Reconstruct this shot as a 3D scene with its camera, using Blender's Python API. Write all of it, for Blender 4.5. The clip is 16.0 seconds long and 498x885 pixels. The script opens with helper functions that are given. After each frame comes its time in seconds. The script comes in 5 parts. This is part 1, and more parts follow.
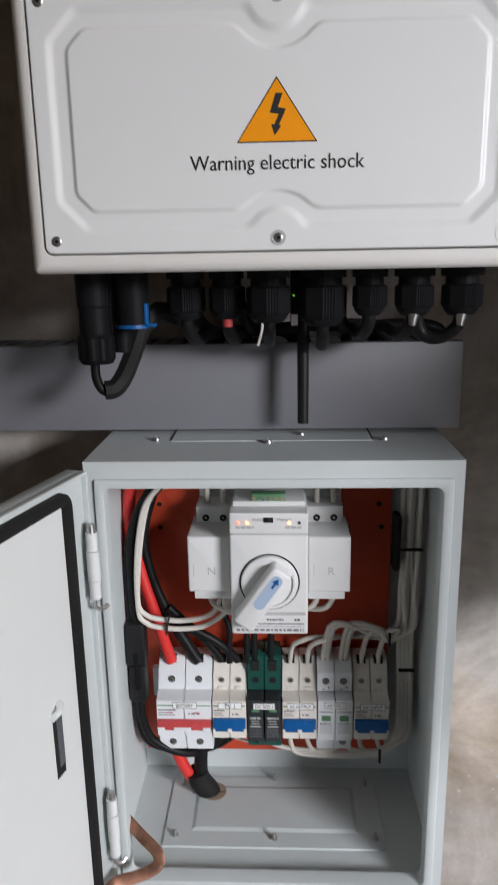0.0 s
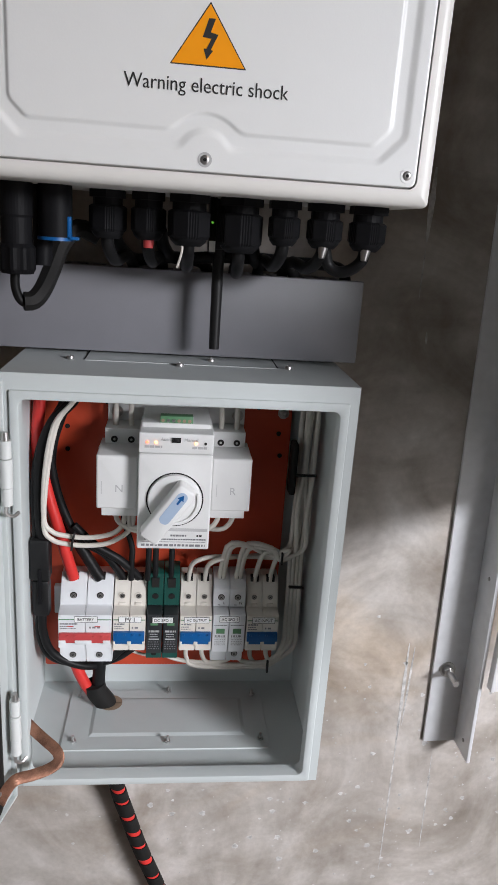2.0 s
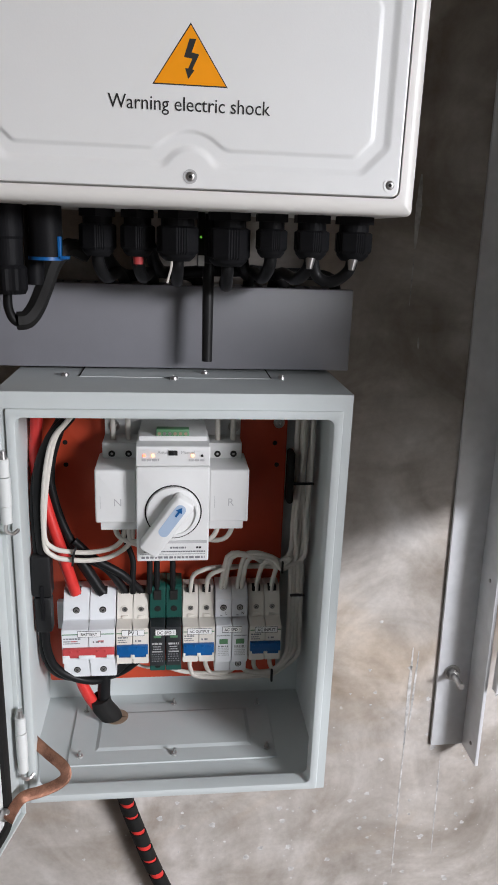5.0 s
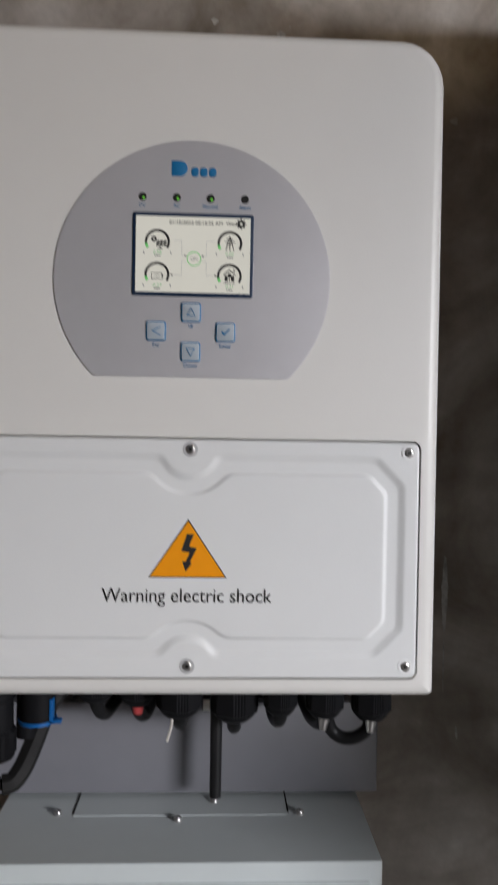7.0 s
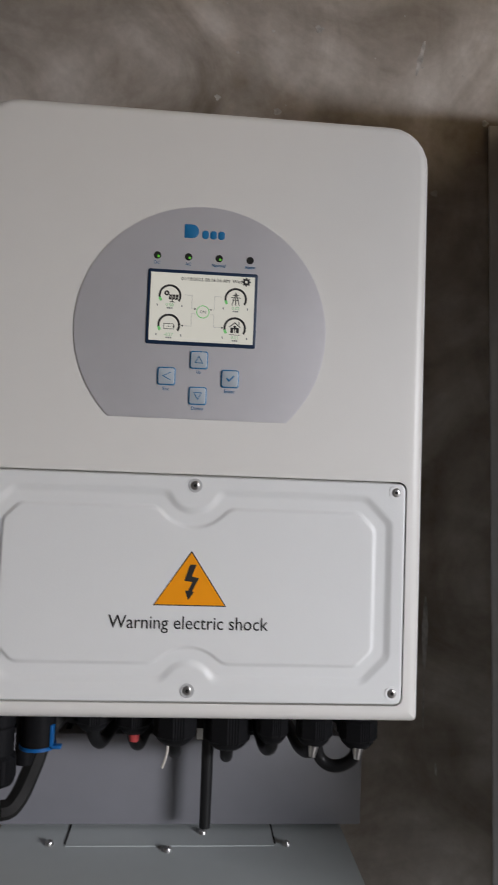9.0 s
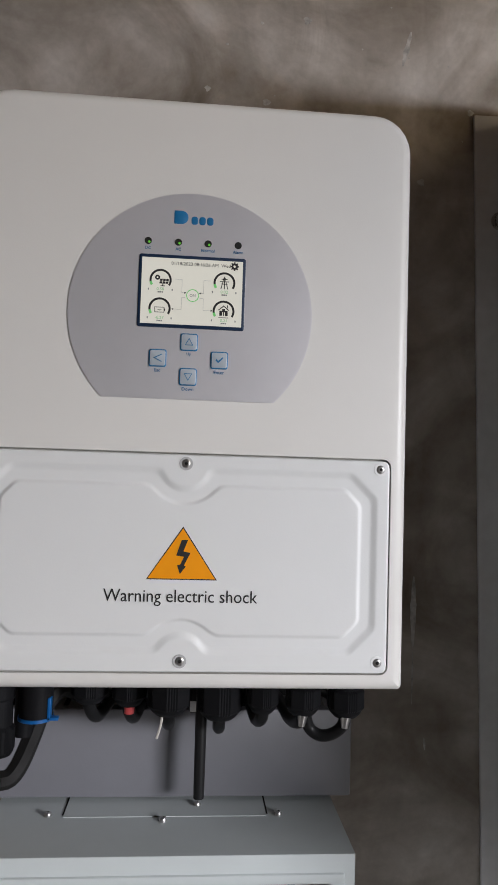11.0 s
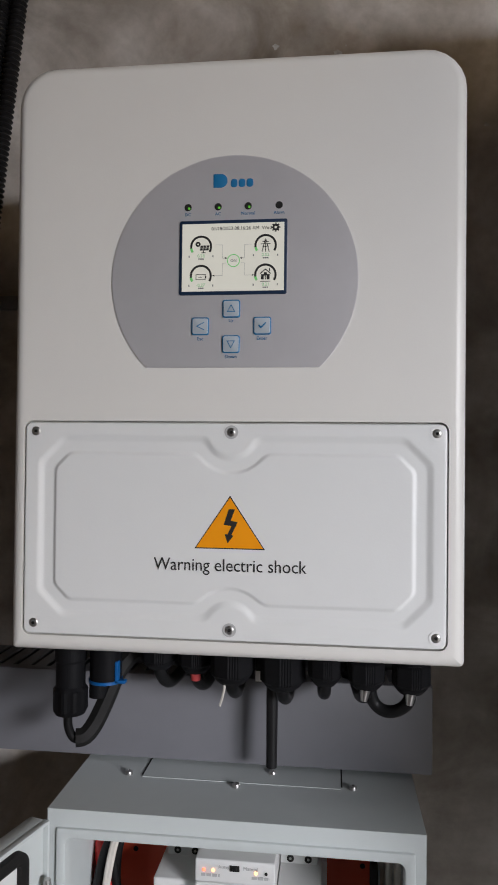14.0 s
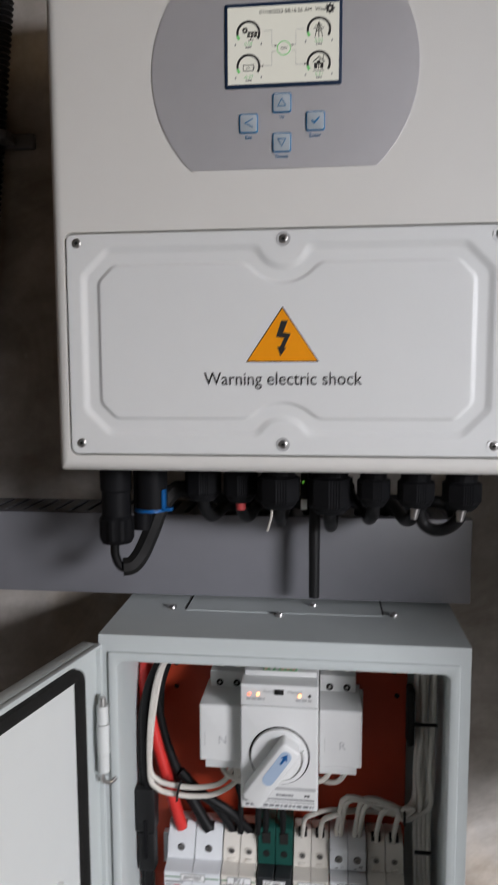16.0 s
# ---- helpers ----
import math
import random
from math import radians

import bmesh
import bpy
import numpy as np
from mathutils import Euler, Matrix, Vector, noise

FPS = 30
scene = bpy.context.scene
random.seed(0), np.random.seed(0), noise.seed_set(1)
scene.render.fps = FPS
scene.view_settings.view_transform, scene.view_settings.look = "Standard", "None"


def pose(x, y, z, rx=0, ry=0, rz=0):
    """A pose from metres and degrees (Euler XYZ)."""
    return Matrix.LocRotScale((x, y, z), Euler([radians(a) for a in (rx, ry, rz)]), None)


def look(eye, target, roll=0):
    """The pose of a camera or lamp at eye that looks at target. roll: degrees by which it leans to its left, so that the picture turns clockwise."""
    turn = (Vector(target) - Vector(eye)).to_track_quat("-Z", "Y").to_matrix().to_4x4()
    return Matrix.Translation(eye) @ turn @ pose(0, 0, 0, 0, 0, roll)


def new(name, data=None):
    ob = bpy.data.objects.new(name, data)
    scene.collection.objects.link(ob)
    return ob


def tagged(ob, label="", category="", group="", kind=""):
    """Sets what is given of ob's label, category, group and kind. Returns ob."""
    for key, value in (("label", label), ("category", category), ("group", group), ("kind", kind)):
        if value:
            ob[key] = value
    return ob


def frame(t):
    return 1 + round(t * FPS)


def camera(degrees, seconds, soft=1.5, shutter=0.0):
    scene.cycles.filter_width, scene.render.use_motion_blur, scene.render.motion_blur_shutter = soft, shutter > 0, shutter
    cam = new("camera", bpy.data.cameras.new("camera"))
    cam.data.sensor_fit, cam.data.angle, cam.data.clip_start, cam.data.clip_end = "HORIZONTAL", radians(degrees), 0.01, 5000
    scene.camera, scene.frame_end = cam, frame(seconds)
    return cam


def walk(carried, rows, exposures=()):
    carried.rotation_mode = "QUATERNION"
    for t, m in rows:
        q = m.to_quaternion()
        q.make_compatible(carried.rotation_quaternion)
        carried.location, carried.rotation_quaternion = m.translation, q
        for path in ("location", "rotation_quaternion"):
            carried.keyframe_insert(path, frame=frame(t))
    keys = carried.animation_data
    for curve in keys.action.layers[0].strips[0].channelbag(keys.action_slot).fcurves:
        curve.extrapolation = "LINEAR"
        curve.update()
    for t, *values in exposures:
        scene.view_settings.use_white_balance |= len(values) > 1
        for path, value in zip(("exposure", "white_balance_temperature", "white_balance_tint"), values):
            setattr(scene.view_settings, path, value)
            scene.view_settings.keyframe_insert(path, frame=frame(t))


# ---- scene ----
cam = camera(38.9, 16.0, shutter=0.38)
PATH = [
    (0, (0.001, -0.71, 1.434), (-0.086, 1.227, 0.943), -1.0),
    (0.5, (-0.003, -0.727, 1.424), (0.026, 1.191, 0.855), 0.4),
    (1, (-0.002, -0.741, 1.414), (0.146, 1.173, 0.853), 1.2),
    (1.5, (-0.015, -0.745, 1.406), (0.161, 1.151, 0.796), 3.0),
    (2, (-0.016, -0.754, 1.41), (0.208, 1.144, 0.822), 4.0),
    (2.5, (-0.021, -0.766, 1.411), (0.201, 1.138, 0.839), 3.8),
    (3, (-0.017, -0.769, 1.408), (0.226, 1.129, 0.825), 3.3),
    (3.2, (-0.018, -0.768, 1.406), (0.233, 1.128, 0.821), 3.4),
    (5.5, (-0.004, -0.751, 1.42), (0.186, 1.166, 0.882), 1.1),
    (6, (0.01, -0.725, 1.506), (0.176, 1.252, 1.251), 0.0),
    (6.5, (0.016, -0.689, 1.569), (0.162, 1.303, 1.461), 1.2),
    (7, (0.018, -0.692, 1.598), (0.108, 1.306, 1.578), 1.0),
    (7.5, (0.006, -0.698, 1.62), (-0.012, 1.294, 1.796), 1.5),
    (8, (0.0, -0.701, 1.606), (0.033, 1.295, 1.731), 2.2),
    (8.5, (-0.001, -0.72, 1.606), (0.075, 1.273, 1.755), 2.1),
    (9, (-0.001, -0.729, 1.59), (0.154, 1.261, 1.711), 2.1),
    (9.2, (-0.008, -0.733, 1.604), (0.192, 1.255, 1.703), 2.5),
    (11.3, (0.006, -0.75, 1.573), (0.169, 1.24, 1.681), 1.7),
    (11.5, (0.007, -0.753, 1.57), (0.182, 1.237, 1.667), 1.6),
    (12, (-0.006, -0.747, 1.562), (0.159, 1.245, 1.623), 2.1),
    (12.5, (-0.006, -0.743, 1.567), (0.1, 1.251, 1.669), 0.9),
    (13, (0.026, -0.733, 1.563), (0.022, 1.264, 1.667), 1.0),
    (13.5, (0.08, -0.724, 1.566), (-0.029, 1.273, 1.546), 0.3),
    (14, (0.071, -0.732, 1.574), (-0.162, 1.254, 1.604), 0.6),
    (14.5, (0.054, -0.73, 1.579), (-0.152, 1.26, 1.595), 1.3),
    (15, (0.056, -0.722, 1.573), (-0.031, 1.276, 1.584), 0.8),
    (15.5, (0.045, -0.713, 1.546), (-0.089, 1.279, 1.428), 1.6),
    (16, (0.03, -0.725, 1.502), (-0.185, 1.253, 1.294), -0.2),
]
walk(cam, [(t, look(eye, target, roll)) for t, eye, target, roll in PATH], [(0, 0.2), (1.0, 0.22), (2.5, 0.36), (3.2, 0.37), (5.5, 0.3), (6.5, 0.16), (7.5, -0.01), (8.5, -0.05), (9.0, 0.0), (11.5, 0.18), (12.5, 0.13), (13.5, 0.08), (15.0, 0.04), (16, 0.03)])

# ---- light ----
WX = 1.5
world = bpy.data.worlds.new("world")
scene.world = world
world.use_nodes = True
sky = world.node_tree.nodes.new("ShaderNodeTexSky")
sky.sky_type, sky.sun_disc = "NISHITA", False
sky.sun_elevation, sky.sun_rotation = radians(30), radians(70)
world.node_tree.links.new(sky.outputs[0], world.node_tree.nodes["Background"].inputs[0])
world.node_tree.nodes["Background"].inputs[1].default_value = 0.07


def area_lamp(name, at, aim, w, h, watts, colour):
    data = bpy.data.lights.new(name, "AREA")
    data.shape, data.size, data.size_y, data.energy, data.color = "RECTANGLE", w, h, watts, colour
    ob = new(name, data)
    ob.matrix_world = look(at, aim)
    return ob


# Lamps for assumed, unseen openings; the warm one browns the upper wall.
area_lamp("window_daylight", (WX - 0.01, -0.95, 2.48), (0.2, 0.0, 1.95), 0.5, 0.4, 4.0, (1.0, 0.75, 0.47))
area_lamp("doorway_daylight", (WX - 0.01, -1.75, 0.98), (0.1, -0.1, 1.0), 1.0, 1.9, 6.8, (1.0, 0.965, 0.975))
area_lamp("sky_beyond_doorway", (WX + 0.85, -2.9, 2.2), (0.1, 0.0, 0.95), 1.4, 0.8, 218, (0.935, 0.94, 1.0))
# Warm fill from the front, added to lift the shaded parts.
area_lamp("added_front_fill", (-0.8, -4.0, 3.15), (0.1, 0.0, 0.8), 2.4, 1.0, 1.0, (1.0, 0.89, 0.74))

# ---- materials ----


def material(name, base, rough=0.5, metal=0.0, vary=0.08, scale=40.0, bump=0.0, bump_scale=300.0, spec=0.5, coat=0.0):
    m = bpy.data.materials.new(name)
    m.use_nodes = True
    n, l = m.node_tree.nodes, m.node_tree.links
    b = n["Principled BSDF"]
    b.inputs["Metallic"].default_value = metal
    b.inputs["Specular IOR Level"].default_value = spec
    b.inputs["Coat Weight"].default_value = coat
    co = n.new("ShaderNodeTexCoord")
    big, fine = n.new("ShaderNodeTexNoise"), n.new("ShaderNodeTexNoise")
    big.inputs["Scale"].default_value, fine.inputs["Scale"].default_value = scale * 0.25, scale * 4
    big.inputs["Detail"].default_value = fine.inputs["Detail"].default_value = 5
    l.new(co.outputs["Object"], big.inputs["Vector"])
    l.new(co.outputs["Object"], fine.inputs["Vector"])
    mix = n.new("ShaderNodeMath")
    mix.operation = "MULTIPLY_ADD"
    mix.inputs[1].default_value = 0.35
    l.new(fine.outputs[0], mix.inputs[0])
    l.new(big.outputs[0], mix.inputs[2])
    ramp = n.new("ShaderNodeValToRGB")
    ramp.color_ramp.elements[0].position, ramp.color_ramp.elements[1].position = 0.4, 0.95
    ramp.color_ramp.elements[0].color = (*[c * (1 - vary) for c in base], 1)
    ramp.color_ramp.elements[1].color = (*[min(1, c * (1 + vary)) for c in base], 1)
    l.new(mix.outputs[0], ramp.inputs[0])
    l.new(ramp.outputs[0], b.inputs["Base Color"])
    rr = n.new("ShaderNodeMapRange")
    rr.inputs["To Min"].default_value, rr.inputs["To Max"].default_value = max(0.02, rough - 0.07), min(1, rough + 0.07)
    l.new(big.outputs[0], rr.inputs["Value"])
    l.new(rr.outputs[0], b.inputs["Roughness"])
    if bump:
        t, bp = n.new("ShaderNodeTexNoise"), n.new("ShaderNodeBump")
        t.inputs["Scale"].default_value = bump_scale
        t.inputs["Detail"].default_value = 3
        l.new(co.outputs["Object"], t.inputs["Vector"])
        bp.inputs["Strength"].default_value, bp.inputs["Distance"].default_value = bump, 0.001
        l.new(t.outputs[0], bp.inputs["Height"])
        l.new(bp.outputs[0], b.inputs["Normal"])
    return m


def glowing(name, base, emit, strength):
    m = material(name, base, 0.3)
    b = m.node_tree.nodes["Principled BSDF"]
    b.inputs["Emission Color"].default_value = (*emit, 1)
    b.inputs["Emission Strength"].default_value = strength
    return m


def plaster(name):
    """Trowelled cement plaster with smears, cloudy brown and ochre tones and small lime splashes."""
    m = bpy.data.materials.new(name)
    m.use_nodes = True
    n, l = m.node_tree.nodes, m.node_tree.links
    b = n["Principled BSDF"]
    co = n.new("ShaderNodeTexCoord")

    def tex(kind, scale, detail=6.0, rough=0.55, distort=0.0, stretch=None, turn=0.0):
        t = n.new(kind)
        t.inputs["Scale"].default_value = scale
        if kind == "ShaderNodeTexNoise":
            t.inputs["Detail"].default_value, t.inputs["Roughness"].default_value, t.inputs["Distortion"].default_value = detail, rough, distort
        mp = n.new("ShaderNodeMapping")
        mp.inputs["Scale"].default_value = stretch or (1, 1, 1)
        mp.inputs["Rotation"].default_value = (0, radians(turn), 0)
        l.new(co.outputs["Object"], mp.inputs[0])
        l.new(mp.outputs[0], t.inputs["Vector"])
        return t

    def ramp(src, p0, p1, c0, c1):
        r = n.new("ShaderNodeValToRGB")
        r.color_ramp.elements[0].position, r.color_ramp.elements[1].position = p0, p1
        r.color_ramp.elements[0].color, r.color_ramp.elements[1].color = (*c0, 1), (*c1, 1)
        l.new(src, r.inputs[0])
        return r

    def mix(kind, fac, a, c):
        x = n.new("ShaderNodeMix")
        x.data_type, x.blend_type = "RGBA", kind
        if isinstance(fac, float):
            x.inputs[0].default_value = fac
        else:
            l.new(fac, x.inputs[0])
        l.new(a, x.inputs[6])
        if isinstance(c, tuple):
            x.inputs[7].default_value = (*c, 1)
        else:
            l.new(c, x.inputs[7])
        return x.outputs[2]

    clouds = tex("ShaderNodeTexNoise", 6, 7, 0.58, 1.3)
    smear = tex("ShaderNodeTexNoise", 7, 4, 0.5, 1.4, (1, 1, 0.6), 35)
    grain = tex("ShaderNodeTexNoise", 160, 4)
    base = ramp(clouds.outputs[0], 0.30, 0.70, (0.30, 0.262, 0.225), (0.65, 0.622, 0.60)).outputs[0]
    sm = ramp(smear.outputs[0], 0.36, 0.66, (0.80, 0.785, 0.765), (1.14, 1.14, 1.14)).outputs[0]
    base = mix("MULTIPLY", 1.0, base, sm)
    marks = tex("ShaderNodeTexNoise", 9, 5, 0.55, 1.0, (0.8, 1, 1.4), -28)
    mk = ramp(marks.outputs[0], 0.40, 0.60, (0.86, 0.845, 0.82), (1.07, 1.07, 1.07)).outputs[0]
    base = mix("MULTIPLY", 1.0, base, mk)
    # ochre tint in large random patches
    ochre_tint = ramp(tex("ShaderNodeTexNoise", 3.2, 5, 0.6, 0.9, (1, 1, 1), 12).outputs[0], 0.52, 0.68, (0, 0, 0), (0.55, 0.55, 0.55)).outputs[0]
    base = mix("MULTIPLY", ochre_tint, base, (1.0, 0.83, 0.64))
    gr = ramp(grain.outputs[0], 0.3, 0.7, (0.94, 0.94, 0.94), (1.05, 1.05, 1.05)).outputs[0]
    base = mix("MULTIPLY", 1.0, base, gr)
    for scale, size, seed in ((42, 0.16, 0.0), (95, 0.2, 7.0)):
        spots = tex("ShaderNodeTexVoronoi", scale, stretch=(1, 1, 0.8))
        spots.inputs["Randomness"].default_value = 1
        wob = n.new("ShaderNodeMath")
        wob.operation = "MULTIPLY_ADD"
        wob.inputs[1].default_value = 0.25
        l.new(grain.outputs[0], wob.inputs[0])
        l.new(spots.outputs["Distance"], wob.inputs[2])
        sp = ramp(wob.outputs[0], size + 0.09, size + 0.13, (1, 1, 1), (0, 0, 0))
        few = ramp(spots.outputs["Color"], 0.84, 0.86, (0, 0, 0), (1, 1, 1))
        area = ramp(tex("ShaderNodeTexNoise", 3.5 + seed, 2).outputs[0], 0.42, 0.6, (0, 0, 0), (0.8, 0.8, 0.8))
        g1 = mix("MULTIPLY", 1.0, sp.outputs[0], few.outputs[0])
        g2 = mix("MULTIPLY", 1.0, g1, area.outputs[0])
        base = mix("MIX", g2, base, (0.62, 0.61, 0.59))
    l.new(base, b.inputs["Base Color"])
    b.inputs["Roughness"].default_value = 0.72
    bp = n.new("ShaderNodeBump")
    bp.inputs["Strength"].default_value, bp.inputs["Distance"].default_value = 0.45, 0.005
    l.new(smear.outputs[0], bp.inputs["Height"])
    l.new(bp.outputs[0], b.inputs["Normal"])
    return m


PLASTER = plaster("cement_plaster")
# Unseen walls and ceiling, coloured dark brown to weaken and warm bounced light.
ROOM = material("dark_unseen_room", (0.14, 0.09, 0.05), 0.85, vary=0.12, scale=6, bump=0.2, bump_scale=60)
# The floor is unseen too and kept dark to limit bounce.
FLOOR = material("cement_floor", (0.115, 0.102, 0.088), 0.8, vary=0.2, scale=8, bump=0.2, bump_scale=90)
WHITE = material("white_powder_coat", (0.77, 0.752, 0.715), 0.38, vary=0.02, scale=12, bump=0.06, bump_scale=900)
COVER = material("white_cover_paint", (0.78, 0.785, 0.775), 0.36, vary=0.02, scale=12, bump=0.06, bump_scale=900)
GREY = material("light_grey_powder_coat", (0.545, 0.582, 0.578), 0.45, vary=0.04, scale=14, bump=0.1, bump_scale=800)
DOORIN = material("door_liner_paint", (0.66, 0.68, 0.67), 0.42, vary=0.03, scale=10, bump=0.06, bump_scale=800)
SILVER = material("silver_foil", (0.74, 0.725, 0.745), 0.42, 0.55, vary=0.04, scale=20, bump=0.03, bump_scale=1500)
ORANGE = material("orange_plate_paint", (0.58, 0.070, 0.028), 0.5, vary=0.12, scale=16, bump=0.1, bump_scale=400)
TRUNK = material("grey_pvc", (0.178, 0.177, 0.194), 0.42, vary=0.07, scale=14, bump=0.05, bump_scale=500)
BLACK = material("black_plastic", (0.010, 0.010, 0.0105), 0.45, vary=0.25, scale=60, bump=0.1, bump_scale=500, spec=0.3)
GLAND = material("charcoal_nylon", (0.009, 0.009, 0.010), 0.5, vary=0.25, scale=60, bump=0.1, bump_scale=500, spec=0.08)
RUBBER = material("black_rubber", (0.014, 0.0135, 0.013), 0.6, vary=0.25, scale=60, bump=0.2, bump_scale=400, spec=0.15)
SHEATH = material("black_cable_sheath", (0.009, 0.009, 0.0095), 0.45, vary=0.3, scale=60, bump=0.08, bump_scale=300, spec=0.18)
RED = material("red_cable_sheath", (0.62, 0.035, 0.03), 0.35, vary=0.12, scale=40, bump=0.05)
WIRE = material("white_wire_sheath", (0.62, 0.585, 0.53), 0.45, vary=0.1, scale=60, bump=0.05)
PALE = material("pale_switch_plastic", (0.70, 0.70, 0.69), 0.4, vary=0.03, scale=40, bump=0.04, bump_scale=900)
CREAM = material("cream_breaker_plastic", (0.72, 0.68, 0.615), 0.42, vary=0.05, scale=40, bump=0.04, bump_scale=900)
COOL = material("cool_white_plastic", (0.72, 0.735, 0.75), 0.42, vary=0.04, scale=40, bump=0.04, bump_scale=900)
BLUE = material("blue_plastic", (0.004, 0.092, 0.29), 0.35, vary=0.1)
REDP = material("red_toggle_plastic", (0.50, 0.06, 0.062), 0.45, vary=0.1)
GREEN = material("dark_green_plastic", (0.006, 0.066, 0.052), 0.45, vary=0.15)
TGREEN = material("terminal_green", (0.10, 0.24, 0.12), 0.45, vary=0.12)
DKGREY = material("dark_module_plastic", (0.025, 0.028, 0.03), 0.4, vary=0.15)
STEEL = material("zinc_steel", (0.52, 0.51, 0.5), 0.3, 0.9, vary=0.15, scale=150)
SCREWSTEEL = material("dull_screw_steel", (0.32, 0.31, 0.3), 0.35, 0.8, vary=0.2, scale=150)
GALV = material("galvanised_steel", (0.80, 0.81, 0.83), 0.42, 0.12, vary=0.15, scale=18, bump=0.05, bump_scale=200)
COPPER = material("tarnished_copper_braid", (0.30, 0.15, 0.10), 0.42, 0.75, vary=0.6, scale=260, bump=0.5, bump_scale=1100)
INK = material("black_ink", (0.015, 0.015, 0.015), 0.5)
GINK = material("grey_ink", (0.2, 0.2, 0.21), 0.5)
BINK = material("blue_ink", (0.01, 0.16, 0.36), 0.45)
NAVY = material("navy_frame", (0.012, 0.03, 0.07), 0.35)
PINK = material("pale_mark", (0.45, 0.45, 0.45), 0.5)
YELLOW = material("orange_yellow_sticker", (0.93, 0.335, 0.004), 0.6, vary=0.05, scale=30, spec=0.2)
PAPER = material("white_label_tape", (0.82, 0.82, 0.81), 0.45, vary=0.03)
KEY = material("pale_blue_key", (0.46, 0.51, 0.55), 0.35, vary=0.05)
LIME = material("lime_streak", (0.66, 0.65, 0.635), 0.8, vary=0.15, scale=80)
HANDLE_BLUE = material("grey_blue_inlay", (0.36, 0.45, 0.58), 0.4, vary=0.04)
GRIP = material("grommet_tan", (0.30, 0.22, 0.15), 0.7, vary=0.2)
lm = LIME.node_tree
veil, patch, thin, see = lm.nodes.new("ShaderNodeMixShader"), lm.nodes.new("ShaderNodeTexNoise"), lm.nodes.new("ShaderNodeMapRange"), lm.nodes.new("ShaderNodeBsdfTransparent")
patch.inputs["Scale"].default_value, patch.inputs["Detail"].default_value = 120, 4
thin.inputs["From Min"].default_value, thin.inputs["From Max"].default_value = 0.3, 0.62
thin.inputs["To Min"].default_value, thin.inputs["To Max"].default_value = 0.5, 0.95
lm.links.new(lm.nodes.new("ShaderNodeTexCoord").outputs["Object"], patch.inputs["Vector"])
lm.links.new(patch.outputs[0], thin.inputs["Value"])
lm.links.new(thin.outputs[0], veil.inputs[0])
lm.links.new(see.outputs[0], veil.inputs[1])
lm.links.new(lm.nodes["Principled BSDF"].outputs[0], veil.inputs[2])
lm.links.new(veil.outputs[0], lm.nodes["Material Output"].inputs["Surface"])
SLOTSTEEL = material("shaded_slot_steel", (0.20, 0.215, 0.235), 0.35, 0.6, vary=0.2, scale=60)
HOLE = material("dark_hole", (0.008, 0.007, 0.006), 0.8)
SCREEN = glowing("lit_screen", (0.3, 0.3, 0.27), (0.86, 0.83, 0.73), 0.45)
LED_RED = glowing("red_led", (0.5, 0.05, 0.03), (1.0, 0.12, 0.06), 4.0)
LED_AMBER = glowing("amber_led", (0.6, 0.2, 0.05), (1.0, 0.36, 0.12), 5.0)
LED_GREEN = glowing("green_led", (0.05, 0.3, 0.02), (0.22, 0.8, 0.08), 0.4)
SGREEN = glowing("screen_green", (0.05, 0.3, 0.05), (0.25, 0.6, 0.25), 0.45)

RGREEN = glowing("reading_green", (0.1, 0.3, 0.12), (0.32, 0.5, 0.3), 0.4)

# ---- building helpers ----


def thing(name, at, label, category, group=""):
    ob = new(name)
    ob.empty_display_size = 0.02
    ob.location = at
    return tagged(ob, label, category, group)


def part(name, bm, mat, parent=None, label="", smooth=True):
    me = bpy.data.meshes.new(name)
    bmesh.ops.recalc_face_normals(bm, faces=bm.faces)
    bm.to_mesh(me)
    bm.free()
    me.materials.append(mat)
    if smooth:
        me.polygons.foreach_set("use_smooth", [True] * len(me.polygons))
        me.set_sharp_from_angle(angle=radians(40))
    ob = new(name, me)
    if parent is not None:
        ob.parent = parent
        if parent.type == "EMPTY":
            ob.matrix_parent_inverse = Matrix.Translation(parent.location).inverted()
    return tagged(ob, label)


def same_part(name, source, shift, parent):
    ob = new(name, source.data)
    ob.parent = parent
    if parent.type == "EMPTY":
        ob.matrix_parent_inverse = Matrix.Translation(parent.location).inverted()
    ob.location = shift
    return ob


def add_box(bm, x0, x1, y0, y1, z0, z1, bevel=0.0, seg=2, m=None):
    made = bmesh.ops.create_cube(bm, size=1.0, matrix=Matrix.Translation(((x0 + x1) / 2, (y0 + y1) / 2, (z0 + z1) / 2)) @ Matrix.Diagonal((x1 - x0, y1 - y0, z1 - z0, 1)))
    vs = made["verts"]
    if bevel:
        es = list({e for v in vs for e in v.link_edges})
        out = bmesh.ops.bevel(bm, geom=es, offset=bevel, segments=seg, affect="EDGES", profile=0.5)
        vs = list({v for f in out["faces"] for v in f.verts} | {v for v in vs if v.is_valid})
    if m is not None:
        bmesh.ops.transform(bm, matrix=m, verts=vs)
    return bm


def box(*a, **k):
    return add_box(bmesh.new(), *a, **k)


def add_cyl(bm, p0, p1, r0, r1=None, seg=20):
    p0, p1 = Vector(p0), Vector(p1)
    d = p1 - p0
    m = Matrix.Translation((p0 + p1) / 2) @ d.to_track_quat("Z", "Y").to_matrix().to_4x4()
    bmesh.ops.create_cone(bm, cap_ends=True, segments=seg, radius1=r0, radius2=r0 if r1 is None else r1, depth=d.length, matrix=m)
    return bm


